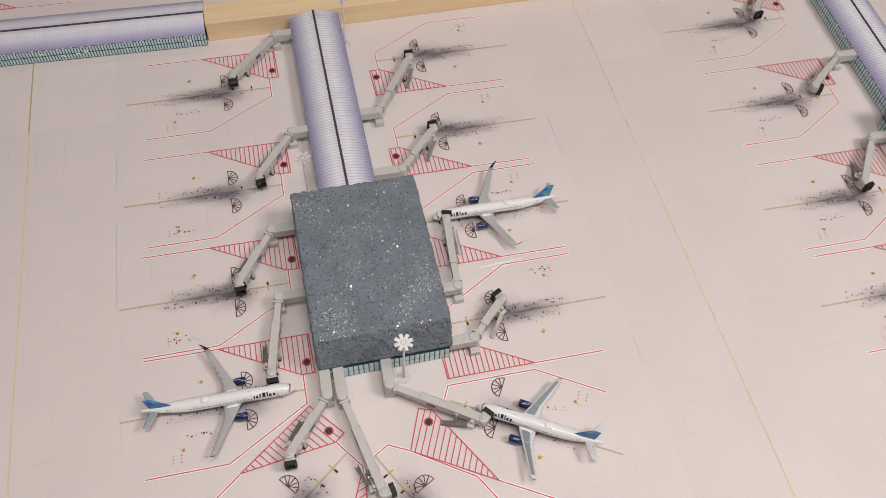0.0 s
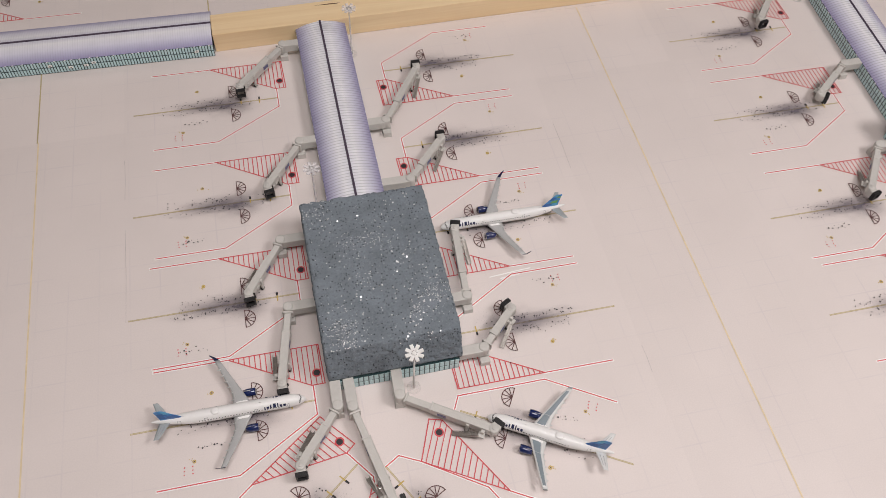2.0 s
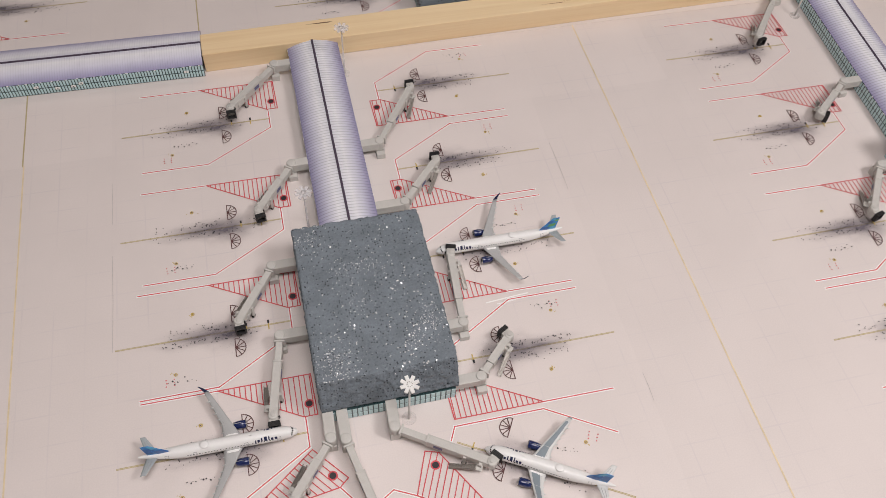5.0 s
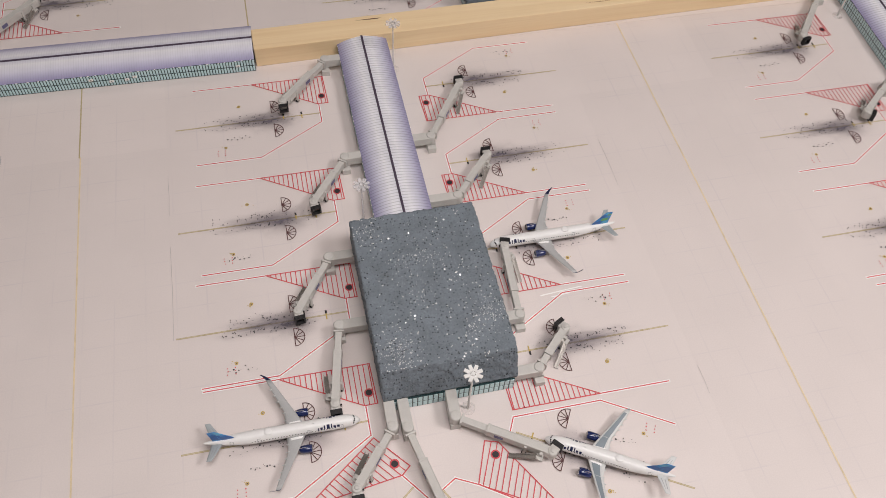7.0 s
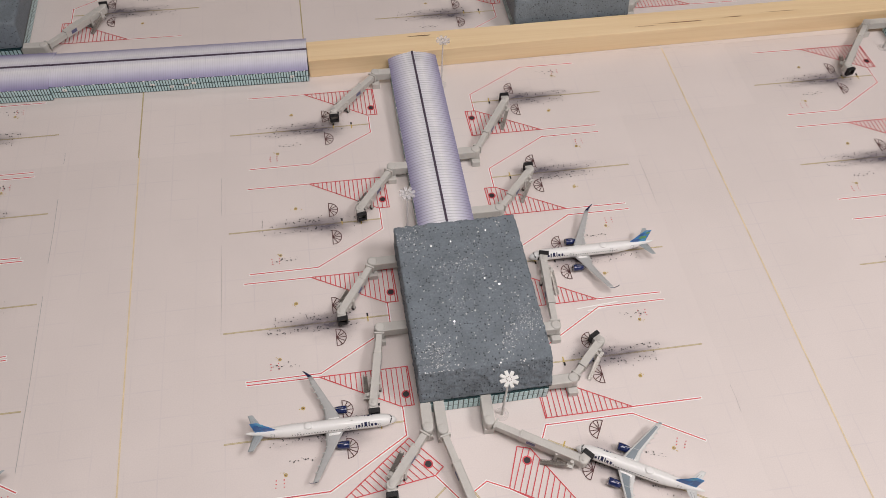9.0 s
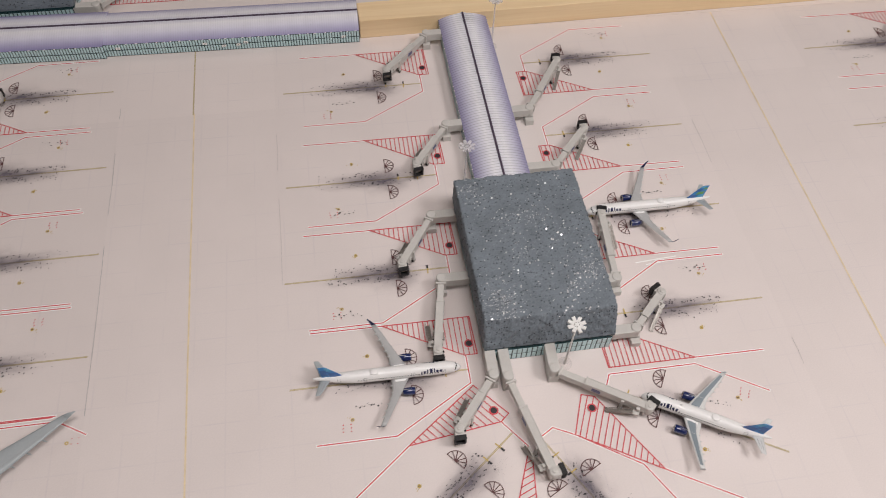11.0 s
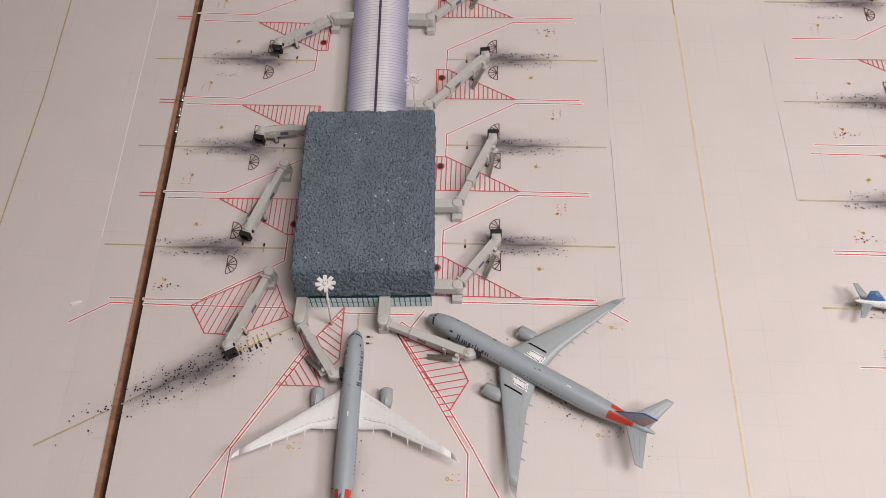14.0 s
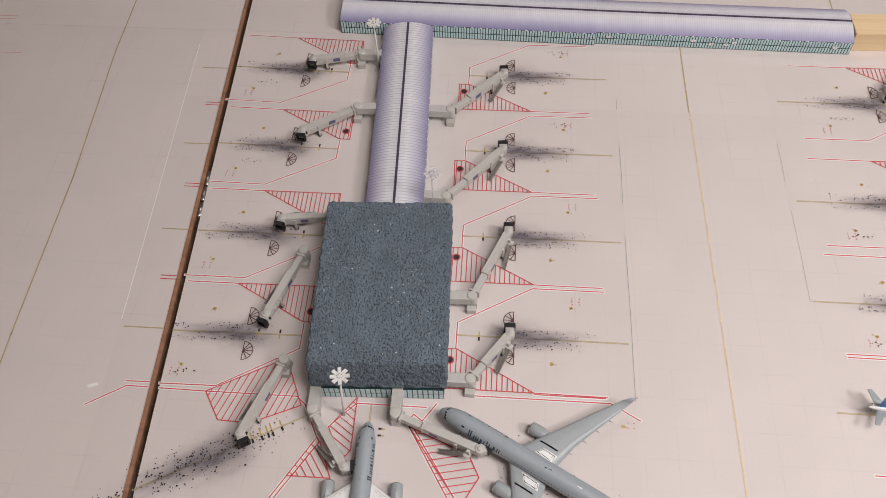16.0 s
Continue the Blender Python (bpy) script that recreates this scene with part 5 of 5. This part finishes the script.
        m = Matrix.Translation(((s["length"] / 2 - x0) * q, side * y * q, zz * q)) @ pose(0, 0, 0, 0, -90, 0)

        def lathe(name, rr, material, parent, at, caps=False):
            me = tube(name, rr, material, 22, True, caps)
            me.transform(Matrix.Diagonal((q, q, q, 1)))
            return part(name, me, parent, "", at)

        e = lathe("engine", rings, s["nacelle"], self.root, m)
        if s["nacelle"] is not WING_GREY:
            tagged(e, s["engine_label"])
        lathe("intake_lip", [(0.035 * l, 1.012 * r), (0.0, 0.945 * r), (-0.01 * l, 0.90 * r), (0.03 * l, 0.85 * r)], BRIGHT, e, I4)
        lathe("fan", [(0.20 * l, 0.81 * r), (0.19 * l, 0.3 * r), (0.06 * l, 0.02 * r)], GLASS_DARK, e, I4)
        lathe("core_exhaust", [(0.80 * l, 0.62 * r), (1.0 * l, 0.45 * r), (1.0 * l, 0.30 * r), (1.15 * l, 0.04 * r)], BRIDGE_DARK, e, I4)
        self.foil([(x0 + 0.22 * l, side * (y - 0.01), zz + 0.95 * r, l * 1.05, 0.5), (x0 + 0.45 * l, side * (y + 0.01), z + 0.15, l * 0.95, 0.4)], s["wing_paint"], "pylon", self.root)

    def stabiliser(self, side):
        s = self.s
        x0, half, c, sweep = s["stab"]
        z = self.section(x0 + c / 2)[2] + 0.1
        st = [(x0 + k * half * math.tan(radians(sweep)), side * half * k, z + half * 0.1 * k, c + (s["stab_tip"] - c) * k, 0.10 * c * (1 - 0.6 * k)) for k in (0.0, 0.5, 0.95, 1.0)]
        t = self.foil(st, s.get("stab_paint", s["wing_paint"]), "tailplane", self.root)
        v = []
        for k in (0.30, 0.78):
            cc, x = c + (s["stab_tip"] - c) * k, x0 + k * half * math.tan(radians(sweep))
            for f in (0.28, 0.34, 0.62, 0.68):
                up = float(np.interp(f, (0.30, 0.55, 0.80), (0.62, 0.50, 0.22))) * 0.10 * c * (1 - 0.6 * k)
                v.append(((s["length"] / 2 - x - f * cc) * self.q, side * half * k * self.q, (z + half * 0.1 * k + up + 0.05) * self.q))
        part("tailplane_lines", mesh("tailplane_lines", v, [(0, 1, 5, 4), (2, 3, 7, 6)], LINE_GREY), t)

    def fin(self):
        s, q = self.s, self.q
        x0, c, height, sweep, tip = s["fin"]
        z0 = self.section(x0)[2] + self.section(x0)[0] * 0.86
        zt = self.section(x0 + c)[2]

        def skin(k0, k1, f0, f1, grow):
            v, f = [], []
            n = 6
            for side in (-1, 1):
                for i in range(n + 1):
                    k = k0 + (k1 - k0) * i / n
                    cc = c + (tip - c) * k
                    x = x0 + k * height * math.tan(radians(sweep))
                    base = z0 + (zt + 0.2 - z0) * 0.25 * (1 - k)
                    for j in range(9):
                        a = f0 + (f1 - f0) * j / 8
                        t = (0.30 * math.sqrt(max(a, 0.0)) * (1 - a) * 1.4 + 0.02) * (0.11 * cc + 0.15) + grow
                        v.append(((s["length"] / 2 - x - a * cc) * q, side * t * q, (z0 - 0.5 * (k == 0) + k * height) * q))
                o = side > 0
                for i in range(n):
                    for j in range(8):
                        b = (0 if side < 0 else (n + 1) * 9) + i * 9 + j
                        f.append((b, b + 1, b + 10, b + 9) if o else (b, b + 9, b + 10, b + 1))
            b = (n + 1) * 9
            for i in range(n):
                f.append((i * 9, b + i * 9, b + i * 9 + 9, i * 9 + 9))
                f.append((i * 9 + 8, i * 9 + 17, b + i * 9 + 17, b + i * 9 + 8))
            for j in range(8):
                f.append((n * 9 + j, n * 9 + j + 1, b + n * 9 + j + 1, b + n * 9 + j))
            return v, f

        base = part("fin", mesh("fin", *skin(0, 1, 0, 1, 0.0), s["fin_paint"], False), self.root, s["fin_label"])
        for k0, k1, f0, f1, m in s["fin_bands"]:
            part("fin_band", mesh("fin_band", *skin(k0, k1, f0, f1, 0.05), m, False), base)
        # dorsal root fillet
        self.foil([(x0 - 2.2, 0, z0 - 0.55, 3.2, 0.5), (x0 - 0.2, 0, z0 + 0.35, 1.6, 0.3)], s["paint"], "fin_root", self.root)

    def gear(self):
        s, q = self.s, self.q
        for name, d, ys, r in (("nose_gear", s["length"] * 0.125, (0.0,), s["radius"] * 0.2), ("main_gear", s["wing_root"] + s["chord"] * 0.72, (-s["radius"] * 1.7, s["radius"] * 1.7), s["radius"] * 0.28)):
            for y in ys:
                x = (s["length"] / 2 - d) * q
                leg = part(name, box(name, x - 0.16 * q, x + 0.16 * q, (y - 0.16) * q, (y + 0.16) * q, r * q, (s["axis"] - s["radius"] * 0.6) * q, BRIDGE_DARK), self.root)
                for k in (-0.45, 0.45):
                    me = tube("wheel", [(-0.2, r * 0.8), (-0.15, r), (0.15, r), (0.2, r * 0.8)], TYRE, 14)
                    me.transform(Matrix.Diagonal((q, q, q, 1)))
                    part("wheel", me, leg, at=Matrix.Translation((x, (y + k) * q, r * q)) @ pose(0, 0, 0, 90))

    def details(self):
        s = self.s
        L, R = s["length"], s["radius"]
        for side in (0, 1):
            fl = (lambda a: 180 - a) if side else (lambda a: a)
            for k in range(3):  # cockpit panes
                self.patch("cockpit_pane", R * (0.64 + 0.09 * k), R * (0.64 + 0.09 * k) + R * 0.19, fl(84 - k * 22), fl(67 - k * 22), s["screen"], lift=0.04, skew=0.10 * R)
            # cabin windows, one row
            v, f = [], []
            d = R * 3.6
            while d < L - R * 6.6:
                k = len(v)
                v += [self.spot(d, fl(17), 0.03), self.spot(d + 0.34, fl(17), 0.03), self.spot(d + 0.34, fl(24), 0.03), self.spot(d, fl(24), 0.03)]
                f.append((k, k + 1, k + 2, k + 3))
                d += s["pitch"]
            part("cabin_windows", mesh("cabin_windows", v, f, s.get("window_paint", GLASS_DARK)), self.body, "row of small dark cabin windows", kind="stuff")
            for d in s["doors"]:
                for a, b in (((d, d + 0.10), (2, 40)), ((d + 1.0, d + 1.1), (2, 40)), ((d, d + 1.1), (38, 41)), ((d, d + 1.1), (1, 4))):
                    self.patch("door_outline", *a, fl(b[0]), fl(b[1]), LINE_GREY, nd=1, na=2, lift=0.035)
            # airline title as plain bars
            first, last = s["title"][0][0], s["title"][-1][0] + s["title"][-1][1]
            for d, w, a0, a1 in s["title"]:
                d = first + last - d - w if side else d  # reads from the tail on the right-hand side
                self.patch("title_bar", d, d + w, fl(a0), fl(a1), s["title_paint"], lift=0.045, nd=1, na=3)
        for d, w, a0, a1, m in s["extras"]:
            self.patch("printed_patch", d, d + w, a0, a1, m, lift=0.035, nd=6, na=10)
        if "dome" in s:
            rings = [(-0.1, 1.15), (0.08, 1.12), (0.2, 0.9), (0.27, 0.5), (0.29, 0.05)]
            me = tube("satellite_dome", rings, s["paint"], 18)
            me.transform(Matrix.Diagonal((1.15 * self.q, self.q, self.q, 1)))
            part("satellite_dome", me, self.body, at=Matrix.Translation(self.spot(s["dome"], 90, 0.0)))
        part("antenna", box("antenna", -0.3 * self.q, 0.3 * self.q, -0.05 * self.q, 0.05 * self.q, 0, 0.5 * self.q, s["paint"]), self.body, at=Matrix.Translation(self.spot(L * 0.3, 90, -0.05)))


SHORT_TITLE = [(0.0, 0.26, 12, 46), (0.5, 0.50, 24, 46), (1.26, 0.30, 24, 58), (1.9, 0.62, 24, 62), (2.8, 0.26, 24, 62), (3.3, 0.52, 24, 46), (4.1, 0.52, 24, 46), (4.9, 0.18, 24, 30)]
LONG_TITLE = [(0.0, 0.35, 14, 54), (0.55, 0.35, 14, 54), (1.6, 0.3, 14, 40), (2.15, 0.3, 14, 40), (2.7, 0.3, 14, 40), (3.4, 0.6, 14, 40), (4.45, 0.3, 14, 40), (5.25, 0.3, 14, 50), (5.95, 0.3, 14, 40), (6.4, 0.35, 14, 18), (7.1, 0.65, 14, 40), (8.2, 0.3, 14, 40), (8.75, 0.3, 14, 40)]


def title(bars, start, k=1.0):
    return [(start + d * k, w * k, a, b) for d, w, a, b in bars]


BLUE_BANDS = [(0.62, 0.95, 0.05, 0.40, CYAN), (0.02, 0.40, 0.02, 0.55, BLUE_B), (0.45, 0.72, 0.35, 0.95, BLUE_B), (0.15, 0.45, 0.62, 0.97, BLUE_B)]
GREEN_BANDS = [(0.84, 1.0, 0.1, 0.5, CYAN), (0.05, 0.25, 0.6, 0.95, CYAN), (0.06, 0.30, 0.05, 0.5, BLUE_B), (0.30, 0.52, 0.35, 0.85, GREEN), (0.55, 0.78, 0.05, 0.45, BLUE_B), (0.72, 0.84, 0.55, 0.95, GREEN)]
NARROW = dict(radius=1.98, axis=3.75, sweep=27.5, tip=1.5, dihedral=5.1, ahead=0.84, kink_out=0.0, engine=(5.75, 1.18, 4.4), stab_tip=1.5, paint=WHITE_PAINT, wing_paint=WING_PALE, nacelle=NAVY, pitch=0.82,
              body_label="white fuselage with navy title bars", wing_label="grey swept wing", engine_label="glossy navy engine nacelle", fin_paint=BLUE_A, fin_label="bright blue patterned fin", title_paint=TITLE_NAVY,
              screen=GLASS_DARK, fairings=(0.22, 0.36, 0.47, 0.58, 0.70, 0.82), fairing_paint=LIGHT_WING, tip_paint=TITLE_NAVY)
A321 = dict(NARROW, rootpatch=True, scale=1 / 386, length=44.5, half_span=17.0, sweep=28.5, wing_root=15.1, chord=6.3, tip_kind="sharklet", stab=(38.6, 5.7, 3.6, 34), stab_paint=WING_GREY, fin=(35.6, 6.2, 6.0, 38, 2.3), doors=(5.0, 14.2, 28.5, 36.2),
            title=title(SHORT_TITLE, 5.4, 1.36), dome=26.3, extras=[], fin_bands=BLUE_BANDS)
A320 = dict(NARROW, rootpatch=True, wing_paint=LIGHT_WING, scale=1 / 382, length=37.6, half_span=16.2, wing_root=12.1, chord=6.3, tip_kind="fence", tip_paint=WING_GREY, stab=(31.7, 5.7, 3.6, 34), stab_paint=LIGHT_WING, fin=(28.8, 6.2, 6.0, 38, 2.3), doors=(4.6, 30.0), inset=True,
            title=title(SHORT_TITLE, 5.1, 1.25), dome=21.5, extras=[], fin_bands=BLUE_BANDS)
FLAG = [(0.06 + 0.11 * k, 0.115 + 0.11 * k, 0.08, 1.0, TAIL_WHITE) for k in range(8)] + [(0.118 + 0.11 * k, 0.168 + 0.11 * k, 0.62, 1.0, RED_TAIL) for k in range(7)] + [(0.118 + 0.11 * k, 0.168 + 0.11 * k, 0.08, 0.60, BLUE_A) for k in range(0, 7, 2)]
WIDE = dict(window_paint=TITLE_GREY, paint=GREY_PAINT, nacelle=WING_GREY, body_label="silver-grey fuselage with slate title bars", engine_label="grey engine nacelle", fin_label="blue and red striped fin", fin_paint=BLUE_B, title_paint=TITLE_GREY, screen=GLASS_DARK, pitch=1.1, tip_kind="raked", fin_bands=FLAG, tip_paint=WING_GREY)
B777 = dict(WIDE, ahead=0.76, scale=1 / 398, length=73.9, radius=3.1, axis=5.3, half_span=32.2, wing_root=24.1, chord=13.6, tip=2.4, sweep=33.9, dihedral=3.2, engine=(10.6, 1.9, 7.2), stab=(64.6, 10.8, 7.0, 36), stab_tip=2.4, fin=(61.0, 9.2, 9.2, 40, 4.0), doors=(7.0, 17.6, 32.5, 44.0, 58.0),
            wing_paint=WING_GREY, wing_label="grey swept wing with white walkway patch", fairings=(0.28, 0.45, 0.6, 0.75), walkway=True, kink_out=2.4, title=title(LONG_TITLE, 11.6, 1.2), extras=[(8.9, 1.0, 45, 54, TITLE_NAVY), (8.9, 1.0, 126, 135, TITLE_NAVY), (60.0, 7.5, 20, 80, RED_TAIL), (60.0, 7.5, 100, 160, RED_TAIL), (36.0, 0.7, 86, 90, GLASS_DARK), (37.4, 0.7, 90, 94, GLASS_DARK), (46.5, 1.5, 87, 93, WHITE_PAINT)])
B787 = dict(WIDE, dashes=True, ahead=0.85, scale=1 / 395, length=62.8, radius=2.9, axis=4.9, half_span=29.1, wing_root=16.2, chord=14.2, tip=1.8, sweep=36.2, dihedral=8.0, engine=(10.0, 1.85, 6.4), stab=(52.4, 9.4, 6.4, 36), stab_tip=2.2, fin=(48.5, 8.2, 8.2, 40, 3.4), doors=(6.5, 16.0, 36.0, 48.0),
            wing_paint=WING_WHITE, wing_label="white swept wing with raked tip", fairings=(0.24, 0.42, 0.58, 0.72), kink_out=0.2, title=title(LONG_TITLE, 7.8, 1.2), extras=[(5.8, 0.8, 42, 52, TITLE_NAVY), (5.8, 0.8, 128, 138, TITLE_NAVY), (48.0, 6.5, 20, 70, RED_TAIL), (48.0, 6.5, 110, 160, RED_TAIL), (26.5, 1.4, 86, 94, WHITE_PAINT)])


def parked(spec, nose, tail, label):
    a = math.degrees(math.atan2(nose[1] - tail[1], nose[0] - tail[0]))
    half = spec["length"] * spec["scale"] / 2
    d = Vector((math.cos(radians(a)), math.sin(radians(a))))
    c = Vector(nose) - d * half
    Airliner(spec, pose(c.x, c.y, 0, 0, 0, a), label)


parked(A321, (0.4330, -0.0303), (0.3180, -0.0290), "white narrow-body model airliner with blue fin and navy engines")
parked(dict(A321, fin_bands=GREEN_BANDS), (0.5708, 0.1093), (0.6880, 0.1092), "white narrow-body model airliner with blue and green fin")
parked(A320, (0.5673, -0.0735), (0.6525, -0.1228), "short white narrow-body model airliner at a front stand")
parked(B777, (-0.0060, -0.0505), (0.1570, -0.1400), "large silver-grey wide-body model airliner with striped fin")
parked(B787, (-0.0600, -0.0635), (-0.0570, -0.2200), "silver-grey wide-body model airliner with white wings")
